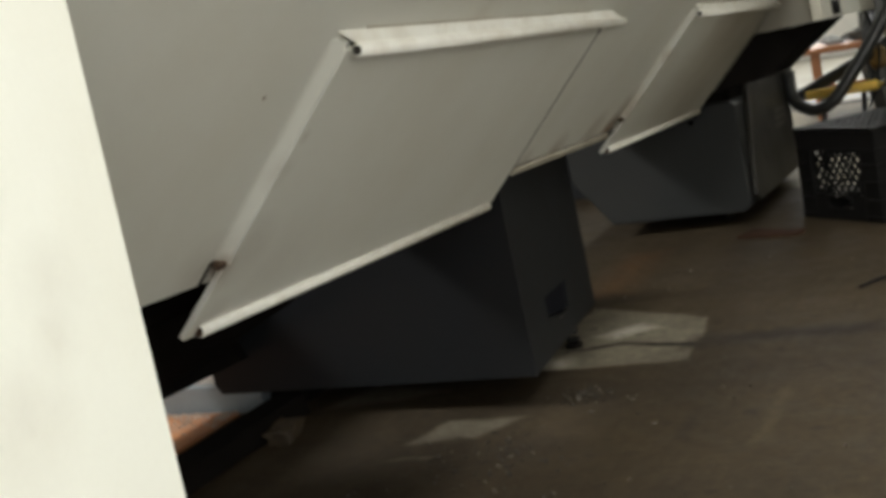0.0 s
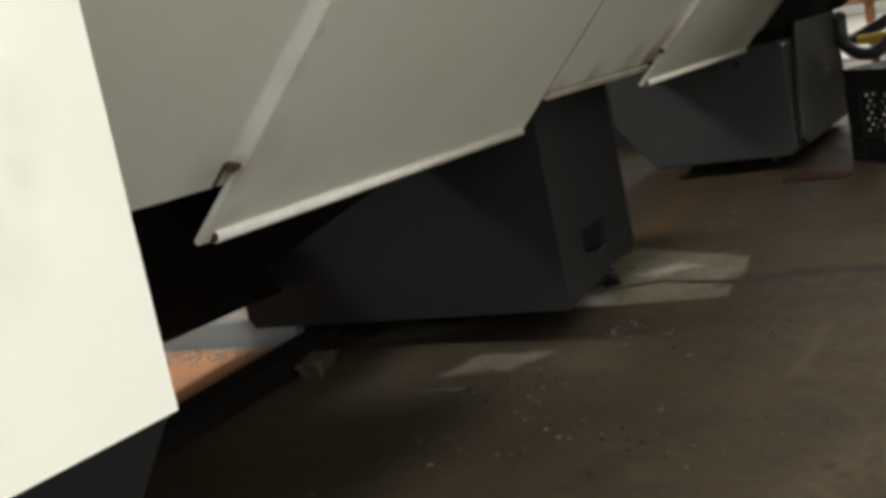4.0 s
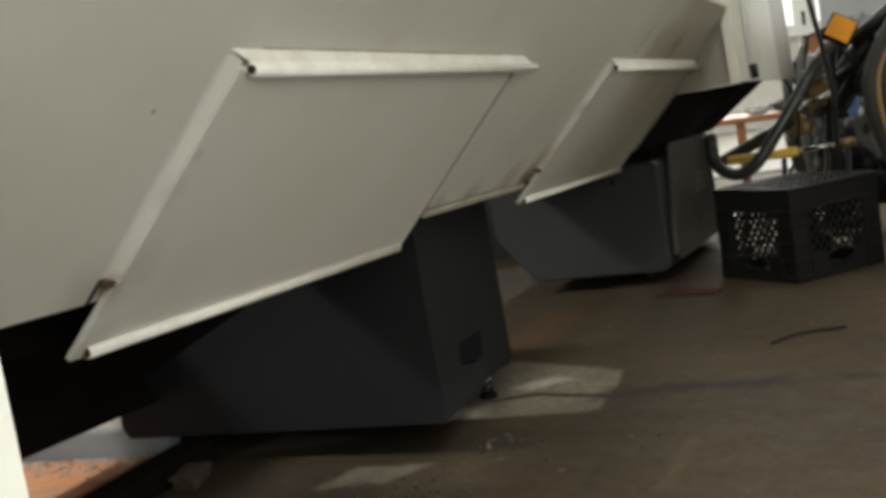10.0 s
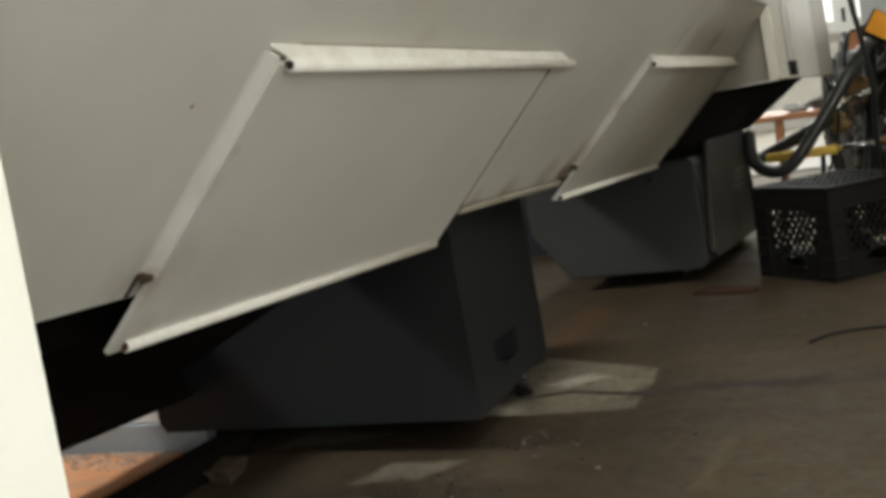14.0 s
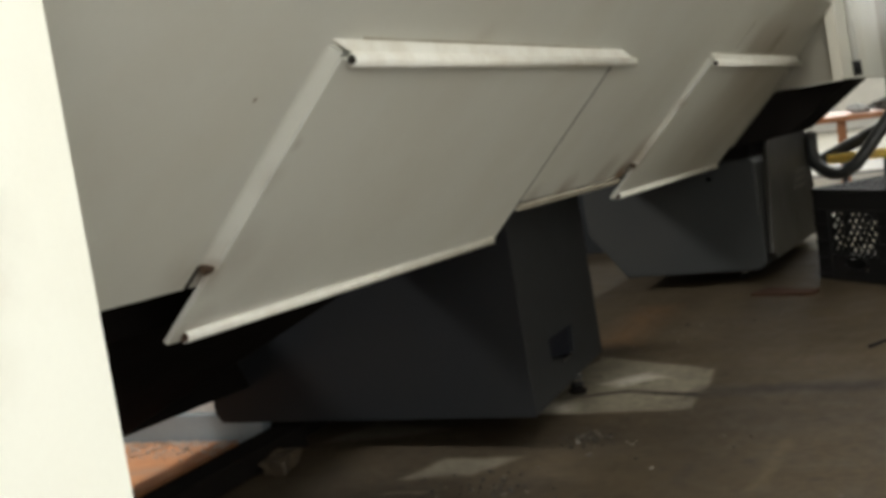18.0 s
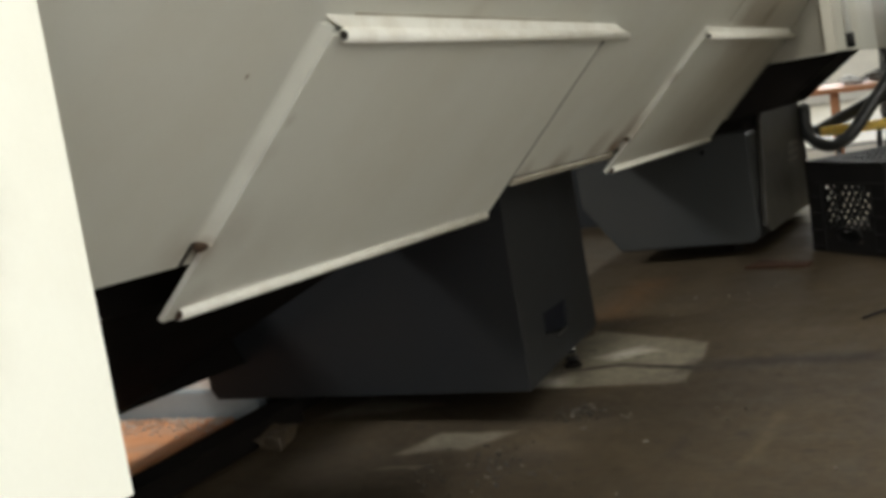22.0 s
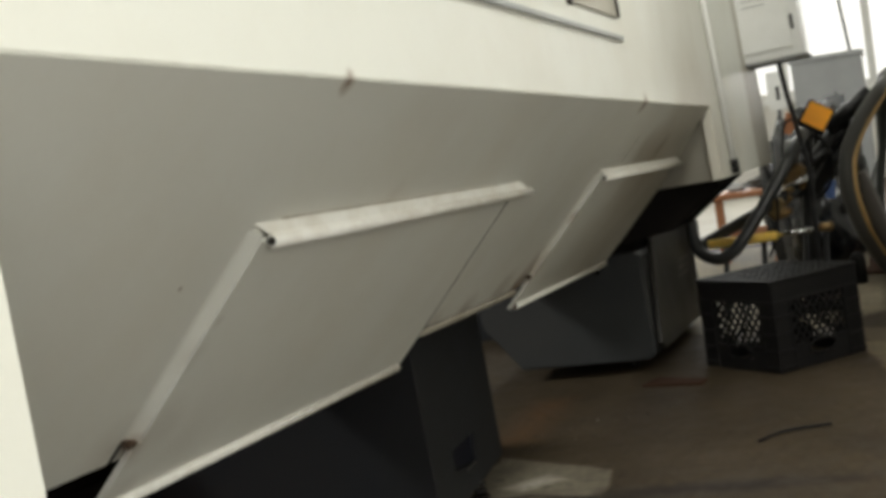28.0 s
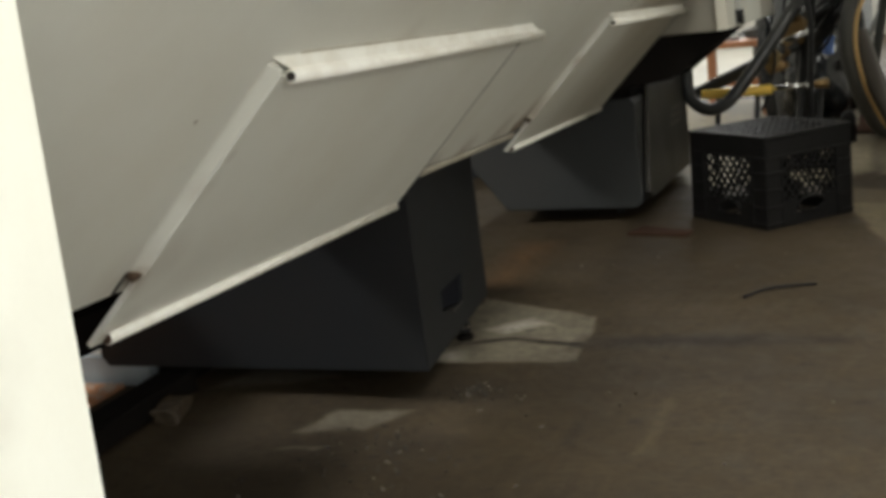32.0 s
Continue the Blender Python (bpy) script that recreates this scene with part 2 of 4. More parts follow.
    l.new(ranged(middle.outputs["Fac"], 0.3, 0.7, 0.60, 0.85), b.inputs["Roughness"])
    bp = n.new("ShaderNodeBump")
    bp.inputs["Strength"].default_value, bp.inputs["Distance"].default_value = 0.35, 0.003
    l.new(calc("ADD", fine.outputs["Fac"], middle.outputs["Fac"]), bp.inputs["Height"])
    l.new(bp.outputs["Normal"], b.inputs["Normal"])
    return m


LIGHT_PATCH, PALE_AISLE, SCUFF, STAIN_SHADE = (0.205, 0.178, 0.132), (0.28, 0.24, 0.165), (0.14, 0.108, 0.064), (0.028, 0.021, 0.015)
CONCRETE = floor_material([
    ([(-1.12, 2.46), (-1.06, 2.97), (-0.74, 2.80), (-0.72, 2.46)], LIGHT_PATCH, 0.010, 1.0),          # pool of light by the front foot, painted pale with its brightest spots
    ([(-0.97, 2.70), (-0.90, 2.78), (-0.86, 2.74), (-0.92, 2.68)], (0.50, 0.46, 0.39), 0.04, 1.0),
    ([(-1.06, 2.47), (-1.03, 2.54), (-0.98, 2.53), (-0.97, 2.48)], (0.50, 0.46, 0.39), 0.04, 1.0),
    ([(-1.15, 2.03), (-1.115, 2.15), (-0.96, 2.155), (-1.03, 2.05)], LIGHT_PATCH, 0.02, 0.8),        # sliver of light before the front foot, painted pale
    ([(-1.15, 1.942), (-1.13, 1.955), (-1.05, 1.975), (-1.07, 1.955)], LIGHT_PATCH, 0.015, 0.7),
    ([(-1.30, 1.50), (-1.30, 1.95), (-0.95, 1.98), (-0.72, 1.75), (-0.85, 1.50)], STAIN_SHADE, 0.30, 0.45),   # soft shade beside the machine, painted as a darker stretch
    ([(-0.78, 2.20), (-0.78, 2.52), (-0.60, 2.56), (-0.52, 2.35), (-0.62, 2.15)], STAIN_SHADE, 0.14, 0.40),
    ([(-0.95, 1.99), (-0.90, 2.06), (-0.84, 2.03), (-0.88, 1.95)], STAIN_SHADE, 0.08, 0.5),
    ([(-1.14, 3.05), (-1.14, 3.6), (-1.04, 3.6), (-1.02, 3.1)], (0.13, 0.07, 0.03), 0.10, 0.7),
    ([(-0.95, 3.25), (-0.91, 3.42), (-0.84, 3.40), (-0.87, 3.24)], STAIN_SHADE, 0.10, 0.5),
    ([(-1.03, 2.571), (-1.02, 2.594), (-0.90, 2.638), (-0.89, 2.614)], STAIN_SHADE, 0.012, 1.3),   # dark line running from the pad into a broader band
    ([(-0.90, 2.614), (-0.90, 2.638), (-0.73, 2.597), (-0.73, 2.572)], STAIN_SHADE, 0.012, 1.3),
    ([(-0.76, 2.54), (-0.74, 2.64), (-0.35, 2.66), (-0.20, 2.64), (-0.20, 2.61), (-0.60, 2.56)], STAIN_SHADE, 0.05, 1.0),
    ([(-0.72, 2.60), (-0.70, 2.63), (-0.40, 2.652), (-0.40, 2.628)], STAIN_SHADE, 0.03, 0.5),
    ([(-0.25, 2.62), (-0.25, 2.65), (0.30, 2.63), (0.30, 2.60)], STAIN_SHADE, 0.05, 0.4),
    ([(-0.135, 4.53), (0.045, 4.48), (0.035, 4.18), (-0.12, 4.26)], STAIN_SHADE, 0.03, 0.8),
    ([(-0.42, 4.35), (-0.16, 4.62), (-0.17, 7.0), (-1.3, 7.0), (-1.3, 5.0), (-0.75, 4.45)], PALE_AISLE, 0.05, 1.0),   # pale aisle beyond the crate, the window's sheen also in its tone
    ([(-0.20, 3.99), (0.05, 3.95), (0.05, 4.17), (-0.12, 4.25), (-0.30, 4.6)], SCUFF, 0.03, 1.0),
    ([(-0.14, 4.54), (0.06, 4.49), (0.06, 5.58), (-0.16, 5.58)], PALE_AISLE, 0.03, 0.7),
    ([(-0.235, 4.06), (-0.16, 3.66), (-0.09, 3.42), (-0.015, 3.23), (0.06, 3.03), (0.06, 4.0)], (0.22, 0.175, 0.105), 0.02, 0.9),   # paler slab along the cabinets
    # lit wedge of floor beside the skid, put into the colour
    ([(-1.46, 2.27), (-1.30, 2.30), (-1.20, 2.36), (-1.40, 2.42)], LIGHT_PATCH, 0.03, 0.8),
    ([(-0.504, 1.98), (-0.498, 2.25), (-0.484, 2.26), (-0.488, 1.99)], SCUFF, 0.022, 0.5),         # pale scuff in the open
    ([(-0.545, 2.115), (-0.540, 2.14), (-0.517, 2.138), (-0.520, 2.115)], STAIN_SHADE, 0.012, 1.0),
    ([(-0.64, 2.00), (-0.64, 2.12), (-0.622, 2.12), (-0.618, 2.0)], STAIN_SHADE, 0.02, 0.8),
    ([(-0.45, 1.5), (-0.36, 1.75), (-0.30, 1.72), (-0.36, 1.5)], SCUFF, 0.08, 0.35),
    ([(-0.95, 2.2), (-0.95, 2.36), (-0.78, 2.33), (-0.80, 2.2)], STAIN_SHADE, 0.10, 0.45),
    ([(-0.68, 1.62), (-0.66, 1.72), (-0.58, 1.86), (-0.56, 1.80)], STAIN_SHADE, 0.06, 0.5),
])
PALE = paint("pale_far_floor", (0.34, 0.32, 0.27), 0.55, grain=30, var=0.08, bump=0.1, dirt=(0.27, 0.24, 0.19), dirt_scale=2, dirt_amount=0.5, gloss=0.15)
WALLPAINT = paint("wall_paint", (0.74, 0.72, 0.67), 0.8, grain=80, var=0.03, bump=0.05)
WHITE = paint("white_sheet_metal", (0.80, 0.80, 0.77), 0.4, grain=160, var=0.03, bump=0.03, dirt=(0.5, 0.47, 0.4), dirt_scale=3, dirt_amount=0.3)
GREY = paint("grey_sheet_metal", (0.38, 0.39, 0.385), 0.5, grain=120, var=0.05, bump=0.03)
BLUEGREY = paint("blue_grey_paint", (0.28, 0.325, 0.35), 0.5, grain=90, var=0.08, bump=0.05)
RUSTY = paint("rusty_board", (0.55, 0.23, 0.09), 0.7, grain=28, var=0.3, bump=0.5, dirt=(0.30, 0.22, 0.17), dirt_scale=14, dirt_amount=0.8)
FLAKES = paint("pale_flakes", (0.50, 0.40, 0.33), 0.7, grain=60, var=0.3, bump=0.3, dirt=(0.3, 0.16, 0.08), dirt_scale=30, dirt_amount=0.8)
PLASTIC = paint("black_plastic", (0.0115, 0.0108, 0.0105), 0.62, grain=160, var=0.2, bump=0.05, gloss=0.14)
RUBBER = paint("grey_rubber", (0.085, 0.083, 0.076), 0.6, grain=140, var=0.15, bump=0.1)
GUM = paint("tan_gum_rubber", (0.62, 0.40, 0.16), 0.6, grain=90, var=0.12, bump=0.05)
FRAMEBLACK = paint("black_gloss_frame", (0.011, 0.011, 0.0115), 0.38, grain=150, var=0.2, bump=0.03, gloss=0.35)
GRIP = paint("dark_grey_tube", (0.03, 0.031, 0.029), 0.36, grain=120, var=0.15, bump=0.05, coat=0.15)
HOSE = paint("dark_green_hose", (0.035, 0.04, 0.034), 0.45, grain=90, var=0.2, bump=0.1)
DULL = paint("dirty_cream_enamel", (0.50, 0.47, 0.39), 0.5, grain=60, var=0.12, bump=0.05, dirt=(0.22, 0.16, 0.09), dirt_scale=14, dirt_amount=0.6)
FILM = paint("grey_plastic_film", (0.15, 0.155, 0.16), 0.14, grain=18, var=0.3, bump=0.6)
BAG = paint("black_bin_bag", (0.012, 0.013, 0.014), 0.22, grain=18, var=0.3, bump=0.6)
CHROME = paint("chrome", (0.62, 0.62, 0.62), 0.14, metal=1.0, grain=120, var=0.04, bump=0.0)
BRASS = paint("tarnished_brass", (0.24, 0.15, 0.06), 0.36, metal=0.6, grain=60, var=0.25, bump=0.2, dirt=(0.18, 0.12, 0.05), dirt_scale=20, dirt_amount=0.6)
DULL_BRASS = paint("dull_tan_metal", (0.34, 0.25, 0.12), 0.5, metal=0.2, grain=50, var=0.2, bump=0.2, dirt=(0.14, 0.10, 0.05), dirt_scale=25, dirt_amount=0.7)
FLAP = paint("brown_grey_rubber", (0.036, 0.027, 0.018), 0.5, grain=60, var=0.2, bump=0.15, dirt=(0.05, 0.042, 0.032), dirt_scale=12, dirt_amount=0.6)
YELLOW = paint("yellow_enamel", (1.0, 0.67, 0.13), 0.25, grain=90, var=0.08, bump=0.03, dirt=(0.35, 0.2, 0.05), dirt_scale=20, dirt_amount=0.5)
ORANGE = paint("orange_reflector", (1.0, 0.39, 0.003), 0.5, grain=45, var=0.12, bump=0.15)
WOOD = paint("red_brown_wood", (0.36, 0.15, 0.065), 0.5, grain=25, var=0.2, bump=0.1)
PLYWOOD = paint("dirty_wood_offcut", (0.055, 0.037, 0.019), 0.7, grain=40, var=0.25, bump=0.3, dirt=(0.03, 0.022, 0.015), dirt_scale=26, dirt_amount=0.8)
DARKRED = paint("dark_red_mat", (0.05, 0.027, 0.018), 0.9, grain=60, var=0.25, bump=0.3, gloss=0.05)
BLUE = paint("blue_plastic", (0.12, 0.22, 0.55), 0.4, grain=90, var=0.1, bump=0.0)
DARKRUST = paint("dark_rust", (0.06, 0.034, 0.018), 0.8, grain=120, var=0.3, bump=0.4, dirt=(0.05, 0.03, 0.02), dirt_scale=40, dirt_amount=0.8)
GASKET = paint("dark_gasket", (0.022, 0.018, 0.014), 0.6, grain=90, var=0.1, bump=0.0)
GREYTUBE = paint("grey_tube_steel", (0.30, 0.31, 0.30), 0.35, metal=0.4, grain=120, var=0.1, bump=0.0)
SMEAR = paint("pale_smear", (0.20, 0.19, 0.17), 0.6, grain=60, var=0.4, bump=0.0, dirt=(0.07, 0.065, 0.055), dirt_scale=60, dirt_amount=0.9)
INK = paint("grey_ink", (0.45, 0.45, 0.43), 0.6, grain=90, var=0.05, bump=0.0)


# ---- mesh helpers ----
def part(name, bm, material, parent=None, label="", smooth=False):
    me = bpy.data.meshes.new(name)
    bmesh.ops.recalc_face_normals(bm, faces=bm.faces)
    bm.to_mesh(me)
    bm.free()
    if smooth:
        for p in me.polygons:
            p.use_smooth = True
    me.materials.append(material)
    ob = new(name, me)
    ob.parent = parent
    if label:
        ob["label"] = label
    return ob


def root(name, m, label, category, group="", kind=""):
    ob = new(name)
    ob.empty_display_size = 0.1
    ob.matrix_world = m
    return tagged(ob, label, category, group, kind)


def block(x0, x1, y0, y1, z0, z1, bev=0.0, bm=None, m=None):
    bm = bm or bmesh.new()
    mat = Matrix.Translation(((x0 + x1) / 2, (y0 + y1) / 2, (z0 + z1) / 2)) @ Matrix.Diagonal((x1 - x0, y1 - y0, z1 - z0, 1))
    got = bmesh.ops.create_cube(bm, size=1, matrix=(m or Matrix()) @ mat)
    if bev:
        edges = list({e for v in got["verts"] for e in v.link_edges})
        bmesh.ops.bevel(bm, geom=edges, offset=bev, segments=2, profile=0.5, affect="EDGES")
    return bm


def prism(poly, axis, a, b, bev=0.0, bm=None):
    """A polygon, given in the two other axes in order, pushed from a to b along the axis."""
    bm = bm or bmesh.new()

    def at(p, k):
        q = list(p)
        q.insert("xyz".index(axis), k)
        return q
    lo = [bm.verts.new(at(p, a)) for p in poly]
    hi = [bm.verts.new(at(p, b)) for p in poly]
    bm.faces.new(lo)
    bm.faces.new(hi)
    for i in range(len(poly)):
        j = (i + 1) % len(poly)
        bm.faces.new((lo[i], lo[j], hi[j], hi[i]))
    if bev:
        edges = list({e for v in lo + hi for e in v.link_edges})
        bmesh.ops.bevel(bm, geom=edges, offset=bev, segments=2, profile=0.5, affect="EDGES")
    return bm


def tube(points, r, seg=10, bm=None, closed=False, cap=True):
    """A round bar of radius r (a number, or one for each point) through the points."""
    bm = bm or bmesh.new()
    pts = [Vector(p) for p in points]
    rs = r if isinstance(r, (list, tuple)) else [r] * len(pts)
    n = len(pts)
    rings, up = [], None
    for i, p in enumerate(pts):
        a = pts[(i - 1) % n] if (closed or i) else p
        b = pts[(i + 1) % n] if (closed or i < n - 1) else p
        d = (b - a).normalized()
        if up is None:
            up = d.orthogonal().normalized()
        up = (up - d * up.dot(d)).normalized()
        side = d.cross(up)
        rings.append([bm.verts.new(p + rs[i] * (math.cos(2 * math.pi * k / seg) * up + math.sin(2 * math.pi * k / seg) * side)) for k in range(seg)])
    for i in range(n if closed else n - 1):
        a, b = rings[i], rings[(i + 1) % n]
        for k in range(seg):
            bm.faces.new((a[k], a[(k + 1) % seg], b[(k + 1) % seg], b[k]))
    if cap and not closed:
        bm.faces.new(rings[0])
        bm.faces.new(rings[-1])
    return bm


def bend(points, steps=6):
    """A smooth curve through the points."""
    p = [Vector(q) for q in points]
    out = []
    for i in range(len(p) - 1):
        a, b, c, d = p[max(i - 1, 0)], p[i], p[i + 1], p[min(i + 2, len(p) - 1)]
        for k in range(steps):
            t = k / steps
            out.append(0.5 * (2 * b + (c - a) * t + (2 * a - 5 * b + 4 * c - d) * t * t + (3 * b - a - 3 * c + d) * t ** 3))
    return out + [p[-1]]


# ---- the hall ----
def setting(name, bm, material, label, category):
    return tagged(part(name, bm, material), label, category, kind="structure")


setting("floor", block(-4.6, 2.8, -2.0, 11.0, -0.2, 0.0), CONCRETE, "brown oil-stained concrete workshop floor with light and shade patches painted in", "floor")
setting("wall_west", block(-4.8, -4.6, -2.2, 11.2, 0.0, 3.5), WALLPAINT, "plain off-white painted workshop wall", "wall")
setting("wall_east", block(2.8, 3.0, -2.2, 11.2, 0.0, 3.5), WALLPAINT, "plain off-white painted workshop wall", "wall")
setting("wall_south", block(-4.6, 2.8, -2.2, -2.0, 0.0, 3.5), WALLPAINT, "plain off-white painted workshop wall", "wall")
# far wall with its window opening
WX0, WX1, WZ0, WZ1 = -2.3, 1.2, 0.75, 2.5
bm = block(-4.6, WX0, 11.0, 11.2, 0.0, 3.5)
block(WX1, 2.8, 11.0, 11.2, 0.0, 3.5, bm=bm)
block(WX0, WX1, 11.0, 11.2, 0.0, WZ0, bm=bm)
block(WX0, WX1, 11.0, 11.2, WZ1, 3.5, bm=bm)
setting("wall_north", bm, WALLPAINT, "off-white workshop wall with a wide bright window", "wall")
setting("ceiling", block(-4.8, 3.0, -2.2, 11.2, 3.5, 3.6), WALLPAINT, "plain white workshop ceiling", "ceiling")

window = tagged(root("window_1", Matrix(), "wide bright workshop window with white bars", "window"), kind="structure")
bm = block(WX0, WX1, 11.02, 11.10, WZ0, WZ0 + 0.06)
block(WX0, WX1, 11.02, 11.10, WZ1 - 0.06, WZ1, bm=bm)
for k in range(6):
    xx = WX0 + (WX1 - WX0 - 0.06) * k / 5
    block(xx, xx + 0.06, 11.02, 11.10, WZ0 + 0.06, WZ1 - 0.06, bm=bm)
part("window_frame", bm, WHITE, window)
part("window_sill", block(WX0 - 0.05, WX1 + 0.05, 10.9, 11.0, WZ0 - 0.04, WZ0, 0.005), WHITE, window)
daylight = bpy.data.materials.new("overcast_daylight")
daylight.use_nodes = True
dn = daylight.node_tree
em = dn.nodes.new("ShaderNodeEmission")
em.inputs[0].default_value, em.inputs[1].default_value = (1.0, 0.985, 0.92, 1), 1.4
dn.links.new(em.outputs[0], dn.nodes["Material Output"].inputs["Surface"])
setting("backdrop", block(-4.0, 3.0, 11.6, 11.62, 0.0, 3.5), daylight, "bright overcast daylight outside the window", "daylight")
# pale sheet; its tone partly stands in for window light on the floor
setting("far_floor_sheet", prism([(-4.5, 7.0), (-0.75, 7.2), (-0.55, 10.9), (-4.5, 10.9)], "z", 0.0, 0.004), PALE, "pale floor area at the far end, window light partly in its tone", "floor")


def mat_piece(name, outline, z1, label, seed):
    """A thin scrap of matting with an uneven outline."""
    rnd = random.Random(seed)
    pts = []
    for i, p in enumerate(outline):
        a, c = Vector(p), Vector(outline[(i + 1) % len(outline)])
        k = max(2, int((c - a).length / 0.03))
        pts += [tuple(a.lerp(c, j / k) + Vector((rnd.uniform(-0.005, 0.005), rnd.uniform(-0.005, 0.005)))) for j in range(k)]
    return tagged(part(name, prism(pts, "z", 0.0, z1), DARKRED), label, "mat")


mat_piece("aisle_mat", [(-0.25, 5.52), (0.04, 5.42), (0.04, 7.2), (-0.2, 7.3)], 0.006, "dark red-brown mat lying along the aisle", 9)
mat_piece("mat_scrap", [(-0.84, 3.67), (-0.66, 3.63), (-0.655, 3.68), (-0.80, 3.76)], 0.008, "dark red-brown scrap of mat beside the crate", 11)

# ---- the machine tool ----
TILT = pose(0, 0, 0, -1.857, -2.621, 0.042)
machine = root("machine_tool", TILT, "cream machine tool enclosure with slanted hatches on charcoal feet", "machine")
FACE = -0.472
S0, S1 = Vector((-0.474, 0, 0.917)), Vector((-0.825, 0, 0.578))   # crease and lower edge of the slanted skin
OUT = Vector((0.6944, 0, -0.7196))


def on_slant(z, y, out=0.0):
    p = S0.lerp(S1, (z - S0.z) / (S1.z - S0.z)) + OUT * out
    return Vector((p.x, y, p.z))


def slant_slab(y0, y1, z0, z1, out0, out1, bm=None, bev=0.0):
    """A slab lying on the slanted skin, from height z0 down to z1, between two distances out from it."""
    bm = bm or bmesh.new()
    v = [bm.verts.new(on_slant(z, y, o)) for o in (out0, out1) for (y, z) in ((y0, z0), (y1, z0), (y1, z1), (y0, z1))]
    bm.faces.new(v[:4])
    bm.faces.new(v[4:])
    for i in range(4):
        j = (i + 1) % 4
        bm.faces.new((v[i], v[j], v[4 + j], v[4 + i]))
    if bev:
        bmesh.ops.bevel(bm, geom=list({e for q in v for e in q.link_edges}), offset=bev, segments=2, profile=0.5, affect="EDGES")
    return bm


# upright side wall: full height at both ends, cut away over the slanted recess
part("side_wall", prism([(-1.7, 2.2), (-1.7, 0.51), (0.537, 0.51), (0.537, 0.921), (3.469, 0.921), (3.469, 0.722), (4.42, 0.722), (4.42, 2.2)], "x", FACE - 0.025, FACE), CREAM, machine)
part("end_panel", prism([(4.425, 2.2), (4.425, 0.722), (4.93, 0.722), (4.93, 2.2)], "x", FACE - 0.03, FACE - 0.004, 0.003), DIM_CREAM, machine, "end panel with the shade of its angle in a darker tone")
part("slanted_skin", slant_slab(0.5, 3.66, 0.919, 0.589, -0.003, 0.0), CREAM, machine)
part("far_cheek", prism([(-0.4722, 3.4695), (-0.69, 3.655), (-0.88, 3.80), (-0.88, 3.83), (-0.498, 3.51), (-0.498, 3.4695)], "z", 0.722, 0.93), CREAM, machine)
part("near_skirt", prism([(FACE, 0.512), (FACE - 0.02, 0.512), (-0.67, 0.25), (-0.65, 0.25)], "y", -1.7, 0.53), CHARCOAL, machine)
part("near_base", prism([(-0.69, 0.27), (-0.95, 0.27), (-0.95, 0.03), (-0.74, 0.03)], "y", -1.7, 0.5, 0.004), CHARCOAL, machine)
# unseen core; its west edge is set to cast the feet's shade line
part("body", block(-1.30, -0.86, -1.7, 4.88, 0.60, 2.18), BLACK, machine)
part("chip_tray", prism([(-0.95, 0.598), (-0.95, 0.54), (-1.585, 0.278), (-1.75, 0.278), (-1.88, 0.95), (-1.31, 0.95), (-1.31, 0.598)], "y", 0.2, 1.80), BLACK, machine)
# low piece added to block west light from the front foot's lower corner
part("tray_light_baffle", prism([(-1.585, 0.278), (-1.75, 0.65), (-1.86, 0.65), (-1.80, 0.278)], "y", 1.802, 2.235), BLACK, machine)
part("under_skirt", prism([(-0.478, 0.7215), (-0.95, 0.7215), (-0.95, 0.57), (-0.655, 0.60)], "y", 3.62, 4.0, 0.003), BLACK, machine)
# rolled lower edge of the skin between the hatches, and left of them
part("lower_lip", slant_slab(1.99, 2.55, 0.5875, 0.578, 0.0, 0.006, bev=0.002), DULL, machine, "rust-edged folded lower lip")
part("sheet_seam", slant_slab(2.749, 2.7515, 0.86, 0.812, 0.0, 0.001), DIM_CREAM, machine)


def askew(bm, y_from, zb):
    """Leans the two side edges of a hatch: they sit nearer at the hinge than at the lip."""
    for v in bm.verts:
        up = (v.co.z - zb) / (0.792 - zb)
        v.co.y -= 0.018 + 0.022 * up if v.co.y > y_from else 0.010 * up
    return bm


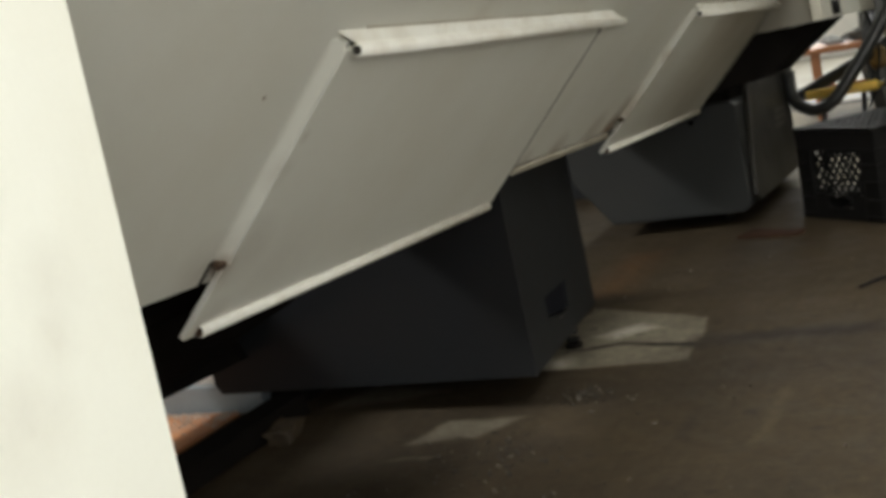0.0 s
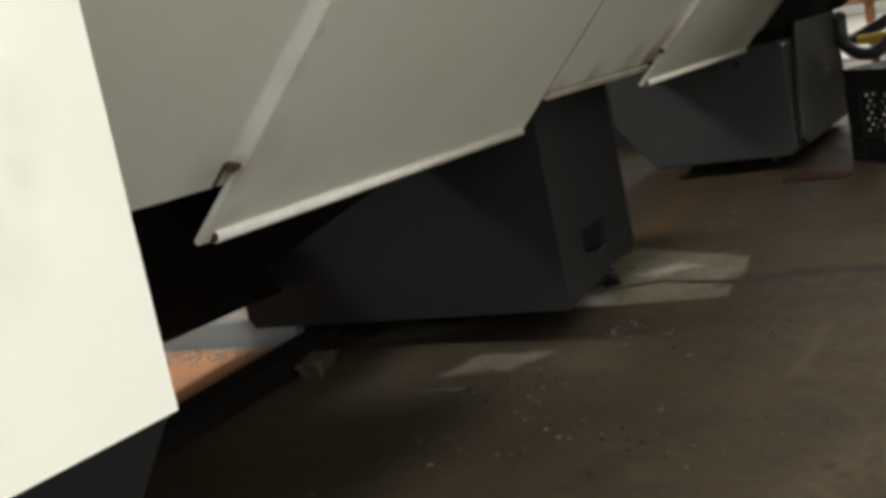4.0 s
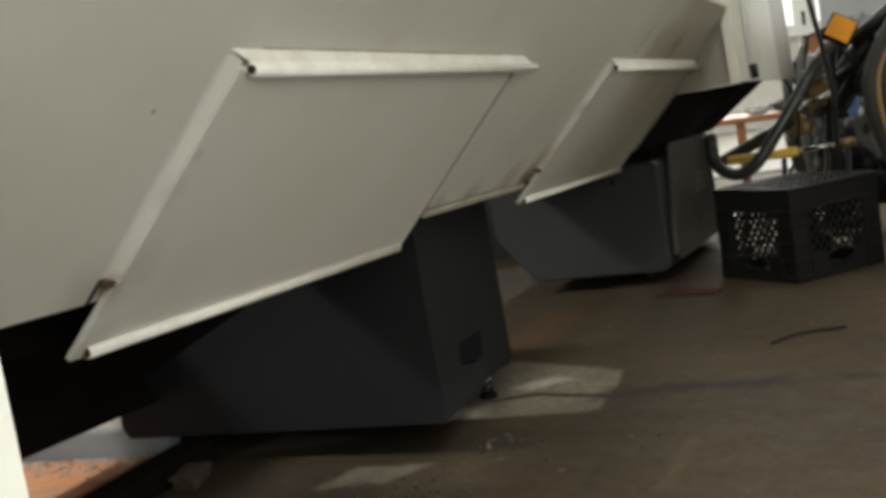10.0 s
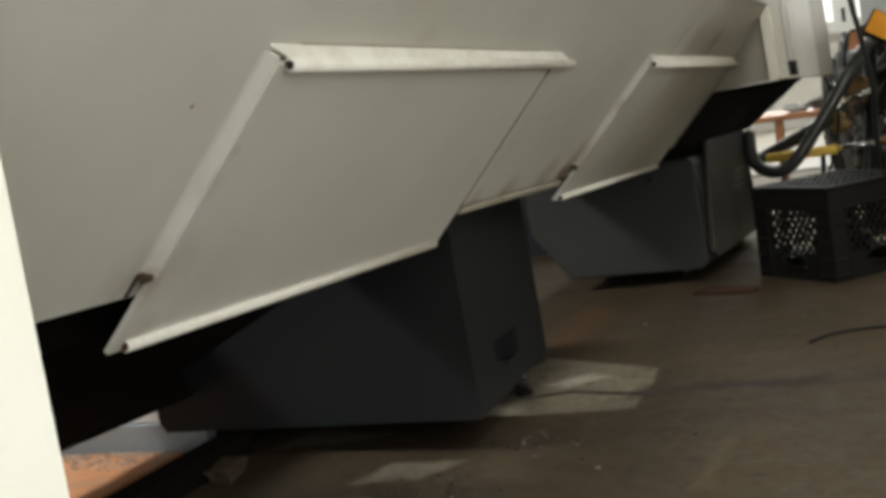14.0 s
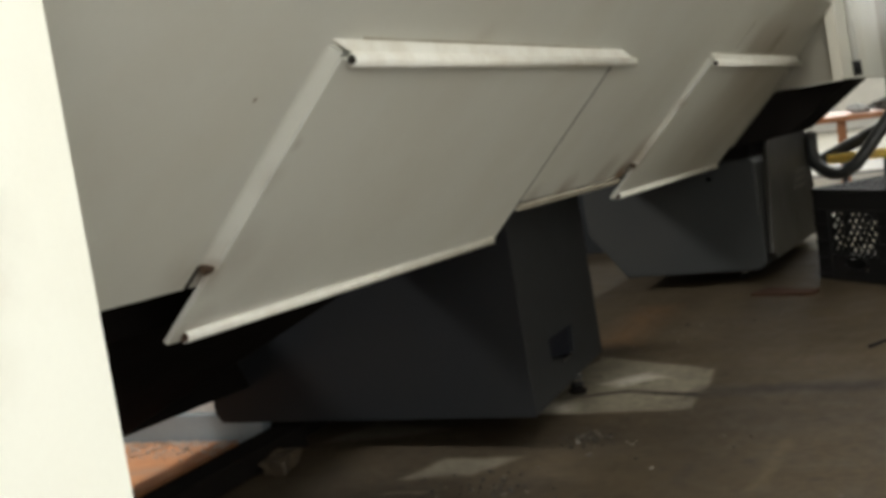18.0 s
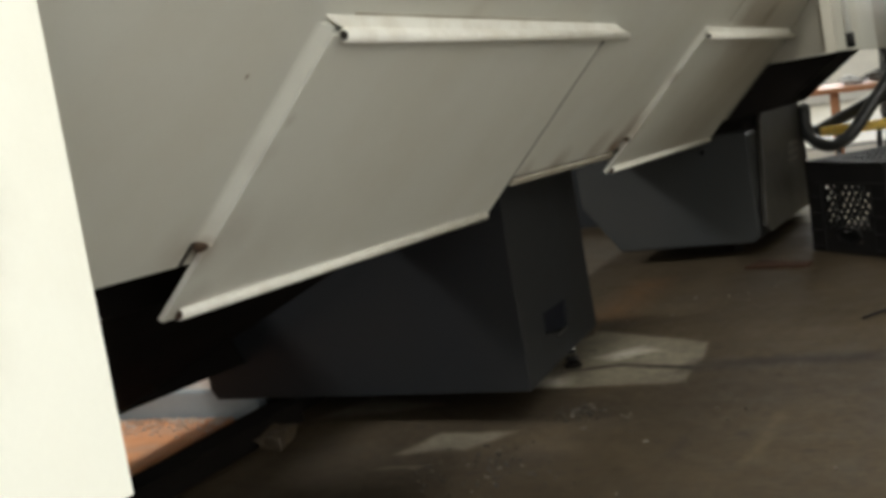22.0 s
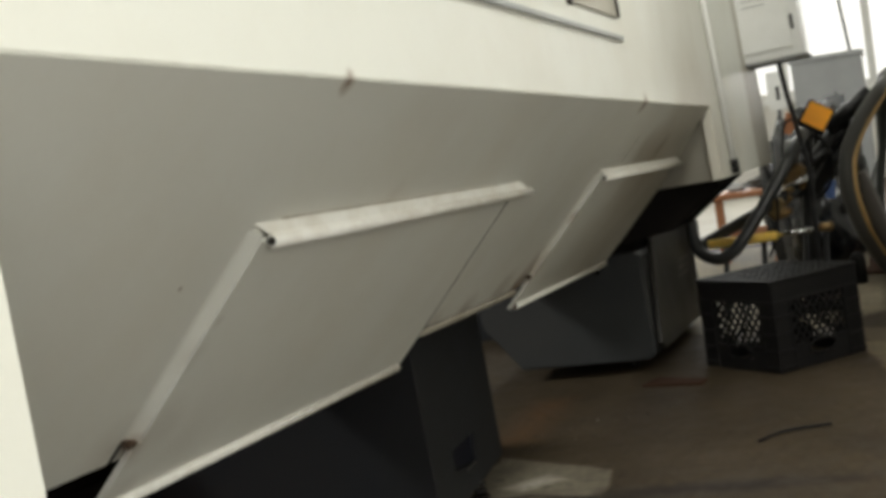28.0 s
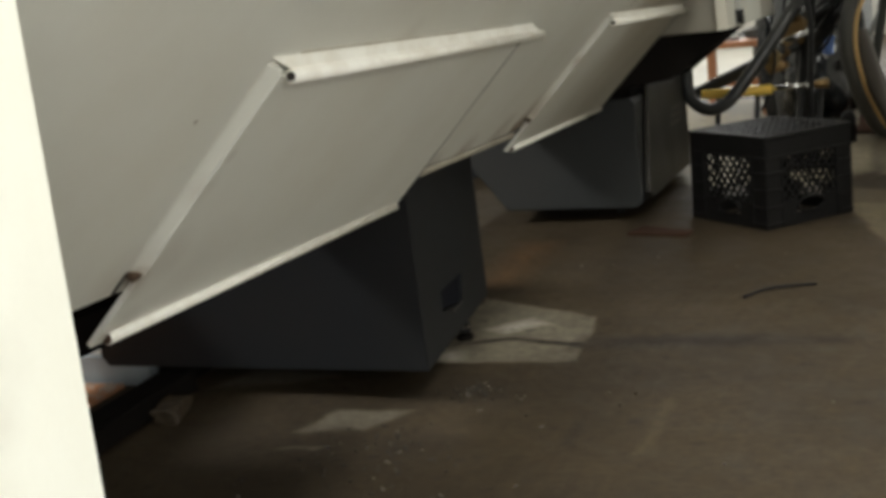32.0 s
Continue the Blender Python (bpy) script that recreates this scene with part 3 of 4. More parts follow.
def hatch(y0, y1, zb, rise):
    mid = (y0 + y1) / 2
    h = part("chip_hatch", askew(slant_slab(y0 + 0.020, y1 - 0.0035, 0.792, zb, 0.003, 0.010, bev=0.001), mid, zb), CREAM, machine)
    bm = bmesh.new()
    rim = ((-0.008, 0.0), (-0.001, 0.0012), (0.007, 0.0042), (0.0165, 0.0085), (0.0185, 0.0075), (0.0185, 0.0))
    ends = [[bm.verts.new(on_slant(z, y0 + 0.0185 - (0.0185 - d) * rise, o)) for d, o in rim] for z in (0.797, 0.612)]
    for k in range(6):
        bm.faces.new((ends[0][k], ends[0][(k + 1) % 6], ends[1][(k + 1) % 6], ends[1][k]))
    bm.faces.new(ends[0])
    bm.faces.new(ends[1])
    part("side_flange", askew(bm, mid, zb), CREAM, h, "sloping folded side edge")
    # strip darker than the sheet, painting the shade in the flange gap
    part("gap_shade_strip", askew(slant_slab(y0 + 0.0187, y0 + 0.0198, 0.785, 0.615, 0.0, 0.006), mid, zb), DULL, h, "thin darker strip for the shaded gap along the flange")
    part("near_return", slant_slab(y0 + 0.010, y0 + 0.0198, 0.611, zb, 0.003, 0.010, bev=0.001), CREAM, h)
    # dark strips on the edge stand in for the shaded gap there
    part("edge_gap_strip", askew(slant_slab(y1 - 0.0033, y1, 0.786, 0.588, 0.003, 0.0104), mid, zb), GASKET, h, "thin dark strip for the shaded gap at the hatch edge")
    part("gap_strip_end", askew(slant_slab(y1 - 0.008, y1 + 0.001, 0.790, 0.779, 0.003, 0.0108), mid, zb), GASKET, h)
    part("rust_line", slant_slab(y0 + 0.05, y1 - 0.12, 0.8052, 0.8032, 0.0, 0.0006), DULL, h, "thin brown dirt line above the hinge")
    part("corner_gap", slant_slab(y0 - 0.006, y0 + 0.001, 0.611, 0.590, 0.0, 0.0012), GASKET, h)
    a, b = on_slant(zb + 0.006, y0 + 0.030, 0.012), on_slant(zb + 0.006, y1 - 0.038, 0.012)
    bm = tube([a, b], 0.0068, 12)
    part("bottom_lip", bm, CREAM_EDGE, h, "rolled bottom lip", smooth=True)
    part("lip_bore", tube([a - Vector((0, 0.0015, 0)), a + Vector((0, 0.004, 0))], 0.0058, 10), DARKRUST, h, "rusty end of the rolled lip")
    c, lip = on_slant(0.802, y0, 0.0), on_slant(0.7945, y0, 0.0115)
    n = Vector((0.5, 0, 0.86)) * 0.002
    bm = prism([(c.x, c.z), (c.x + n.x, c.z + n.z), (lip.x + n.x, lip.z + n.z), (lip.x, lip.z)], "y", y0 - 0.009, y1 - 0.006)
    for v in bm.verts:                      # both ends of the leaf are cut at a slant
        if v.co.z < (c.z + lip.z) / 2:
            v.co.y += 0.054 if v.co.y > mid else 0.044
    part("hinge_leaf", bm, CREAM_EDGE, h)
    p, q = Vector((lip.x, y0 + 0.024, lip.z - 0.003)), Vector((lip.x, y1 + 0.050, lip.z - 0.003))
    part("hinge_barrel", tube([p, q], 0.0074, 14), CREAM_EDGE, h, smooth=True)
    # dark plug in place of the barrel's shaded hollow
    part("barrel_bore", tube([p - Vector((0, 0.0015, 0)), p + Vector((0, 0.004, 0))], 0.0045, 12), GASKET, h)
    part("rust_bracket", slant_slab(y0 - 0.002, y0 + 0.012, 0.6125, 0.607, 0.0, 0.010, bev=0.001), DARKRUST, h, "small rusty corner tab")
    return h


hatch(1.064, 1.972, 0.539, 0.8)
hatch(2.572, 3.535, 0.550, 0.55)

# access opening in the upright wall with its ledge
# grey tone of the ledge paints the shadow line of the sill
ledge = part("ledge", block(FACE, FACE + 0.006, 1.1, 2.42, 1.034, 1.044, 0.002), GREY, machine, "thin ledge strip, grey for the sill's shadow line")
# flat panel painted darker for the shaded inside of the opening
cover = part("opening_panel", block(FACE, FACE + 0.004, 2.03, 2.40, 1.078, 1.50, 0.001), DIM_CREAM, machine)
part("gasket", block(FACE, FACE + 0.009, 2.398, 2.408, 1.078, 1.51, 0.002), GASKET, cover)
part("gasket", block(FACE, FACE + 0.009, 2.018, 2.030, 1.072, 1.51, 0.002), GASKET, cover)
# conduit on the wall
conduit = part("conduit", tube([(FACE + 0.010, 3.688, 0.765), (FACE + 0.010, 3.64, 1.22), (FACE + 0.010, 3.60, 2.1)], 0.0085, 10), WHITE, machine, "grey-white conduit leaned to fit the camera's view", smooth=True)
part("end_cap", tube([(FACE + 0.010, 3.69, 0.728), (FACE + 0.010, 3.688, 0.768)], 0.012, 10), PLASTIC, conduit, smooth=True)


# front foot: a cast box with a pocket in its outer face
def face_with_pocket(bm, a, b, z0, z1, shape, depth):
    """An upright face from a to b (plan points), with a four-cornered pocket."""
    d = Vector((b[0] - a[0], b[1] - a[1], 0))
    inward = Vector((-abs(d.y), d.x * (1 if d.y > 0 else -1), 0)).normalized() * depth

    def at(u, v, k=0):
        return bm.verts.new(Vector((a[0], a[1], z0)) + d * u + Vector((0, 0, (z1 - z0) * v)) + inward * k)
    o = [at(0, 0), at(1, 0), at(1, 1), at(0, 1)]
    i = [at(u, v) for u, v in shape]
    k = [at(u, v, 1) for u, v in shape]
    for j in range(4):
        bm.faces.new((o[j], o[(j + 1) % 4], i[(j + 1) % 4], i[j]))
        bm.faces.new((i[j], i[(j + 1) % 4], k[(j + 1) % 4], k[j]))
    bm.faces.new(k)
    return o


A0, A1, A2, A3 = (-0.935, 2.20), (-1.02, 2.86), (-1.72, 2.86), (-1.69, 2.24)
bm = bmesh.new()
o = face_with_pocket(bm, A0, A1, 0.178, 0.62, ((0.275, 0.165), (0.56, 0.105), (0.60, 0.25), (0.27, 0.262)), 0.10)
lo = [bm.verts.new((*A2, 0.18)), bm.verts.new((*A3, 0.225)), bm.verts.new((-1.675, 2.24, 0.203))]
hi = [bm.verts.new((*A2, 0.62)), bm.verts.new((*A3, 0.62))]
bm.faces.new((o[0], o[3], hi[1], lo[1], lo[2]))
bm.faces.new((lo[1], hi[1], hi[0], lo[0]))
bm.faces.new((lo[0], hi[0], o[2], o[1]))
bm.faces.new((o[0], lo[2], lo[1], lo[0], o[1]))
bm.faces.new((o[3], o[2], hi[0], hi[1]))
front_foot = part("front_foot", bm, CHARCOAL, machine, "charcoal cast foot with a square pocket")
# plate added just inside the pocket to darken it like shade
bm = bmesh.new()
for k in (0.006, 0.012):
    lean = Vector((-0.9918, -0.1277, 0)) * k
    for u, v in ((0.285, 0.172), (0.555, 0.115), (0.59, 0.245), (0.28, 0.255)):
        bm.verts.new(Vector((A0[0] + (A1[0] - A0[0]) * u, A0[1] + (A1[1] - A0[1]) * u, 0.178 + 0.442 * v)) + lean)
bmesh.ops.convex_hull(bm, input=bm.verts[:])
part("pocket_shade_plate", bm, POCKET_SHADE, front_foot, "dark blue-black plate standing in for the pocket's shade")
part("pocket_lip", prism([(-0.972, 2.47), (-0.968, 2.47), (-0.980, 2.565), (-0.984, 2.565)], "z", 0.228, 0.233), PLATE, front_foot)


def levelling_pad(x, y, z0, z1):
    p = part("levelling_pad", tube([(x, y, z0), (x, y, z0 + 0.012)], 0.019, 14), BLACK, machine)
    part("screw", tube([(x, y, z0 + 0.012), (x, y, z1)], 0.011, 10), CHROME, p, smooth=True)
    bm = bmesh.new()
    for k in range(3):
        z = z0 + 0.018 + 0.016 * k
        tube([(x, y, z), (x, y, z + 0.008)], 0.0145, 10, bm=bm)
    part("lock_nut", bm, PLASTIC, p)


levelling_pad(-1.004, 2.62, 0.129, 0.19)
levelling_pad(-1.58, 2.75, 0.157, 0.2)
levelling_pad(-1.35, 2.5, 0.142, 0.2)

prof = [(-1.356, 0.546), (-1.356, 0.38), (-1.25, 0.228), (-0.835, 0.207), (-0.815, 0.225), (-0.813, 0.53), (-0.83, 0.546)]
rear_foot = part("rear_foot", prism(prof, "y", 3.85, 4.72, 0.006), CHARCOAL_LIT, machine, "charcoal cast foot with a chamfered corner")
# black block added where the gap above the foot is only shade
part("gap_fill", block(-1.352, -0.822, 3.853, 4.715, 0.5465, 0.60, 0.003), BLACK, rear_foot, "black block filling the shaded gap above the foot")
part("side_plate", prism([(3.875, 0.25), (3.93, 0.225), (4.70, 0.225), (4.74, 0.30), (4.74, 0.56), (4.70, 0.60), (4.08, 0.61), (4.0, 0.56)], "x", -0.812, -0.796, 0.004), PLATE, rear_foot, "worn grey cover plate")
# three pale bars on the plate
for k in range(3):
    part("pale_bar", prism([(4.35 + 0.03 * k, 0.40 + 0.025 * k), (4.55 + 0.03 * k, 0.40 + 0.025 * k), (4.55 + 0.03 * k, 0.412 + 0.025 * k), (4.35 + 0.03 * k, 0.412 + 0.025 * k)], "x", -0.796, -0.7945), SMEAR, rear_foot)
part("bolt", tube([(-0.95, 3.852, 0.50), (-0.95, 3.843, 0.50)], 0.008, 8), CHROME, rear_foot)
levelling_pad(-0.92, 4.0, 0.158, 0.21)
levelling_pad(-0.92, 4.6, 0.178, 0.21)
levelling_pad(-1.2, 4.2, 0.185, 0.23)
# block added behind the feet so the gap between them stays dark
part("dark_backing", block(-2.6, -1.25, 4.80, 4.90, 0.22, 0.595, 0.004), CHARCOAL, machine)
bm = prism([(-1.552, 0.0), (-1.552, 0.047), (-1.479, 0.047), (-1.475, 0.0)], "y", 0.3, 2.25, 0.004)
bm.transform(TILT.inverted())
part("skid_bar", bm, BLACK, machine)
part("cross_beam", block(-1.9, -1.52, 2.3, 2.42, 0.10, 0.22, 0.004), BLACK, machine)

# things seen under the machine
bm = block(-0.026, 0.026, -0.045, 0.045, 0, 0.03, 0.004)
bmesh.ops.subdivide_edges(bm, edges=bm.edges[:], cuts=2, use_grid_fill=True)
for v in bm.verts:
    v.co += Vector((noise.noise(v.co * 40), noise.noise(v.co * 40 + Vector((9, 0, 0))), 0.5 * noise.noise(v.co * 50))) * 0.012
    v.co.z = max(0, v.co.z)
tagged(part("wood_block", bm, PLYWOOD), "chipped dirty wooden shim block beside the skid", "wood block").matrix_world = pose(-1.445, 2.09, 0.0, 0, 0, 8)
tagged(part("rusty_board", block(-2.9, -1.66, 0.9, 2.26, 0.0, 0.008, 0.002), RUSTY), "orange-brown rusty board lying on the floor", "board")
rnd = random.Random(12)
bm = bmesh.new()
for k in range(700):
    x, y = rnd.uniform(-2.6, -1.66), 2.258 - abs(rnd.gauss(0, 0.05))
    s = rnd.uniform(0.0015, 0.006)
    bmesh.ops.create_cube(bm, size=1, matrix=pose(x, y, 0.009, rnd.uniform(-20, 20), rnd.uniform(-20, 20), rnd.uniform(0, 180)) @ Matrix.Diagonal((s * 2, s, 0.003, 1)))
tagged(part("paint_flakes", bm, FLAKES), "pale flakes scattered along the rusty board", "flakes", kind="stuff")
plinth = root("steel_plinth", pose(-2.6, 2.27, 0), "white steel plinth with a blue-grey foot strip", "plinth")
part("foot_strip", block(0, 1.0, 0, 0.3, 0, 0.066, 0.003), BLUEGREY, plinth)
part("top_casing", block(0, 0.95, 0.01, 0.3, 0.067, 0.30, 0.004), WHITE, plinth)

# ---- the crate, upside down ----
CR, CH = 0.33, 0.269
crate = root("milk_crate", pose(-0.438, 3.681, 0, 0, 0, 47.2), "black plastic milk crate standing upside down on the floor", "crate")


def clipped(p, d, s0, s1, z0, z1):
    """The stretch of a line inside a rectangle, or None."""
    lo, hi = -1e9, 1e9
    for a, b, m0, m1 in ((p[0], d[0], s0, s1), (p[1], d[1], z0, z1)):
        t0, t1 = sorted(((m0 - a) / b, (m1 - a) / b))
        lo, hi = max(lo, t0), min(hi, t1)
    return None if hi - lo < 0.006 else ((p[0] + d[0] * lo, p[1] + d[1] * lo), (p[0] + d[0] * hi, p[1] + d[1] * hi))


def crate_side(side):
    """One side in its own plane: x along, y inward, z up; its upper band is given."""
    part("lower_band", block(0.06, 0.27, 0.0003, 0.0057, 0, 0.034), PLASTIC, side)
    for a, b in ((0.06, 0.115), (0.215, 0.27)):
        part("grip_cheek", block(a, b, 0.0003, 0.0057, 0.034, 0.075), PLASTIC, side)
    for a, b, e in ((0.0, 0.06, 0.056), (0.27, CR, 0.268)):
        post = block(a, b, 0.0006, 0.0054, 0.0, 0.205)
        for z in (0.012, 0.06, 0.11, 0.16):
            block(a, b, -0.004, 0.006, z, z + 0.006, 0.0015, bm=post)
        block(e, e + 0.006, -0.003, 0.008, 0, 0.205, 0.001, bm=post)
        part("ribbed_corner", post, PLASTIC, side)
    lattice = bmesh.new()
    for sgn in (1, -1):
        d = Vector((0.60, 0.80 * sgn))
        for k in range(-14, 24):
            seg = clipped((0.06 + 0.0262 * k, 0.075), d, 0.06, 0.27, 0.075, 0.205)
            if seg:
                (s0, z0), (s1, z1) = seg
                length = math.hypot(s1 - s0, z1 - z0)
                m = Matrix.Translation(((s0 + s1) / 2, 0.003, (z0 + z1) / 2)) @ Matrix.Rotation(-math.atan2(z1 - z0, s1 - s0), 4, "Y")
                bmesh.ops.create_cube(lattice, size=1, matrix=m @ Matrix.Diagonal((length, 0.0032 + 0.0004 * sgn, 0.0052, 1)))
    part("lattice", lattice, PLASTIC, side)
    ring = [(0.165 + 0.052 * math.cos(a), -0.002, 0.055 + 0.021 * math.sin(a)) for a in [2 * math.pi * k / 20 for k in range(20)]]
    part("handle_rim", tube(ring, 0.004, 6, closed=True), PLASTIC, side, smooth=True)


for turn, x, y in ((0, 0, 0), (90, CR, 0), (180, CR, CR), (270, 0, CR)):
    band = block(0, CR, 0, 0.006, 0.207, CH, 0.002)
    block(0, CR, -0.004, 0.010, CH - 0.012, CH, 0.002, bm=band)
    block(0, CR, -0.003, 0.008, 0.201, 0.209, 0.002, bm=band)
    side = part("side_band", band, PLASTIC, crate)
    side.matrix_local = pose(x, y, 0, 0, 0, turn)
    crate_side(side)
for k in range(13):
    s = 0.012 + 0.0255 * k
    part("grid_bar", block(s - 0.003, s + 0.003, 0.006, CR - 0.006, CH - 0.008, CH - 0.001), PLASTIC, crate)
    part("grid_bar", block(0.006, CR - 0.006, s - 0.0028, s + 0.0028, CH - 0.0085, CH - 0.0015), PLASTIC, crate)

# ---- small things on the floor ----
tagged(part("bent_wire", tube(bend([(-0.431, 2.95, 0.004), (-0.39, 3.01, 0.006), (-0.345, 3.035, 0.007), (-0.274, 3.068, 0.004)]), 0.0035, 6), PLASTIC, smooth=True), "short bent black wire lying on the floor", "wire")
bm = bmesh.new()
rnd = random.Random(5)
for cx, cy, n, spread in ((-0.96, 2.0, 6, 0.06), (-0.885, 2.27, 5, 0.03), (-0.92, 1.93, 5, 0.06), (-0.87, 2.28, 8, 0.025), (-0.80, 2.24, 6, 0.03), (-0.8, 1.72, 9, 0.15), (-0.6, 1.75, 6, 0.2), (-0.95, 1.7, 6, 0.1), (-0.45, 1.9, 6, 0.3), (-0.9, 3.2, 8, 0.1), (-0.5, 3.2, 4, 0.3)):
    for k in range(n):
        x, y = rnd.gauss(cx, spread), rnd.gauss(cy, spread)
        s = rnd.uniform(0.0015, 0.004)
        bmesh.ops.create_cube(bm, size=1, matrix=pose(x, y, 0.002, rnd.uniform(-30, 30), rnd.uniform(-30, 30), rnd.uniform(0, 180)) @ Matrix.Diagonal((s * rnd.uniform(1, 3), s, 0.003, 1)))
tagged(part("metal_chips", bm, CHIP), "scattered chips and dirt on the floor", "chips", kind="stuff")
bm = bmesh.new()
for cx, cy, n, spread in ((-0.97, 2.02, 34, 0.05), (-0.90, 1.93, 22, 0.05), (-0.885, 2.275, 26, 0.03), (-1.05, 1.9, 16, 0.06), (-0.86, 2.27, 22, 0.035), (-0.88, 1.85, 34, 0.07), (-0.66, 1.70, 22, 0.05), (-0.95, 1.72, 26, 0.08), (-0.5, 2.1, 8, 0.25), (-0.9, 3.25, 8, 0.08)):
    for k in range(n):
        s = rnd.uniform(0.001, 0.0036)
        bmesh.ops.create_cube(bm, size=1, matrix=pose(rnd.gauss(cx, spread), rnd.gauss(cy, spread), 0.0015, rnd.uniform(-20, 20), rnd.uniform(-20, 20), rnd.uniform(0, 180)) @ Matrix.Diagonal((s * rnd.uniform(1, 3), s, 0.003, 1)))
tagged(part("dirt_crumbs", bm, GASKET), "dark dirt crumbs scattered on the concrete", "dirt", kind="stuff")
tagged(part("pale_scrap", block(-0.02, 0.02, -0.03, 0.03, 0, 0.05, 0.01), WHITE), "crumpled white scrap on the floor behind the crate", "scrap").matrix_world = pose(-0.79, 4.98, 0, 0, 0, 30)

# ---- control box on its stand ----
cb = root("control_box", TILT @ pose(-0.496, 4.6, 1.08), "light grey control box on a thin black stand", "control box")
part("casing", block(0, 0.225, 0, 0.22, 0, 0.5, 0.006), WHITE, cb)
part("bottom_plate", block(-0.014, 0.235, -0.006, 0.225, -0.008, -0.001, 0.002), GREY, cb)
door = part("cabinet_door", block(0.012, 0.19, -0.009, -0.001, 0.03, 0.48, 0.003), WHITE, cb)
for z in (0.09, 0.20, 0.32):
    part("latch", block(0.193, 0.202, -0.012, 0.0, z, z + 0.05, 0.002), GASKET, door)
for k in range(6):
    part("print_bar", block(0.04, 0.12 + 0.012 * (k % 3), -0.0105, -0.009, 0.19 + 0.022 * k, 0.195 + 0.022 * k), INK, door)
HERE = (TILT @ pose(-0.496, 4.6, 1.08)).inverted()
part("stand", tube(bend([HERE @ Vector(p) for p in ((-0.425, 4.72, 1.055), (-0.419, 4.75, 0.905), (-0.406, 4.75, 0.789), (-0.389, 4.75, 0.68), (-0.365, 4.75, 0.513), (-0.368, 4.76, 0.335), (-0.38, 4.77, 0.01))], 4), 0.0095, 8), FRAMEBLACK, cb, smooth=True)
part("stand_base", block(-0.47, -0.29, 4.70, 4.86, 0.0, 0.012, 0.004, m=HERE), BLACK, cb)

# ---- tubular frame standing behind the crate ----
bike = root("tubular_frame", pose(-0.3, 5.1, 0), "black tubular frame with brass gear casings and orange reflector", "hand cart")
INV = Matrix.Translation((0.3, -5.1, 0))


def at_bike(points):
    return [INV @ Vector(p) for p in points]


part("bent_bar", tube(bend(at_bike([(-0.80, 4.72, 0.37), (-0.79, 4.70, 0.28), (-0.73, 4.68, 0.237), (-0.665, 4.68, 0.25), (-0.61, 4.69, 0.305), (-0.503, 4.72, 0.446), (-0.425, 4.76, 0.56), (-0.385, 4.84, 0.62), (-0.35, 4.97, 0.66)])), 0.023, 12), GRIP, bike, "thick bent dark grey bar", smooth=True)
part("bent_bar", tube(bend(at_bike([(-0.80, 4.72, 0.37), (-0.83, 4.86, 0.30), (-0.80, 4.93, 0.27), (-0.70, 4.93, 0.31), (-0.596, 4.92, 0.355), (-0.50, 4.95, 0.40), (-0.40, 5.0, 0.43)])), 0.024, 12), GRIP, bike, smooth=True)
for a, b, r in (((-0.38, 5.1, 0.40), (-0.20, 5.1, 0.64), 0.026), ((-0.42, 5.0, 0.40), (-0.35, 4.97, 0.66), 0.015), ((-0.22, 5.05, 0.64), (-0.33, 5.1, 0.70), 0.016),
                ((-0.244, 5.08, 0.655), (-0.40, 5.08, 0.47), 0.030), ((-0.30, 5.05, 0.63), (-0.13, 5.06, 0.748), 0.030), ((-0.42, 5.0, 0.40), (-0.50, 5.95, 0.02), 0.012),
                ((-0.34, 5.1, 0.66), (-0.44, 5.9, 0.12), 0.011), ((-0.30, 5.05, 0.56), (-0.40, 5.02, 0.50), 0.011), ((-0.385, 5.0, 0.50), (-0.43, 4.87, 0.0), 0.024)):
    part("frame_tube", tube(at_bike([a, b]), r, 10), FRAMEBLACK, bike, smooth=True)
refl = part("reflector_frame", block(-0.050, 0.050, -0.012, 0.012, -0.050, 0.050, 0.006), PLASTIC, bike)
refl.matrix_local = Matrix.Translation(INV @ Vector((-0.322, 4.84, 0.686))) @ pose(0, 0, 0, -22, 33, 4)
part("reflector", block(-0.043, 0.043, -0.017, -0.0125, -0.043, 0.043, 0.002), ORANGE, refl, "square orange reflector")
# brass gear cluster
rnd = random.Random(8)
for (x, y, z, k) in ((-0.500, 4.95, 0.350, 0.042), (-0.525, 4.96, 0.375, 0.026), (-0.475, 4.96, 0.40, 0.030), (-0.455, 4.97, 0.445, 0.042), (-0.435, 4.97, 0.49, 0.052), (-0.47, 4.98, 0.47, 0.025), (-0.41, 4.97, 0.44, 0.02)):
    bm = bmesh.new()
    turn = INV @ pose(x, y, z, rnd.uniform(0, 90), rnd.uniform(0, 90), rnd.uniform(0, 90))
    bmesh.ops.create_cone(bm, cap_ends=True, segments=rnd.choice((5, 8, 12)), radius1=k * 0.75, radius2=k * rnd.uniform(0.45, 0.8), depth=k * 1.5, matrix=turn)
    bmesh.ops.bevel(bm, geom=bm.edges[:], offset=k * 0.13, segments=2, affect="EDGES")
    tube([turn @ Vector((0, 0, -k)), turn @ Vector((0, 0, k))], k * 0.3, 8, bm=bm)
    part("gear_casing", bm, BRASS, bike, "tarnished brass gear casing")
part("blue_tag", block(-0.017, 0.017, -0.012, 0.012, -0.035, 0.035, 0.004, m=INV @ pose(-0.325, 5.2, 0.395, 0, 8, 10)), BLUE, bike, "small blue plastic part")
plate = part("gear_plate", block(-0.04, 0.04, -0.008, 0.008, -0.038, 0.038, 0.008), DULL_BRASS, bike, "dull tan cover plate")
plate.matrix_local = INV @ pose(-0.525, 4.925, 0.386, 10, 35, -15)
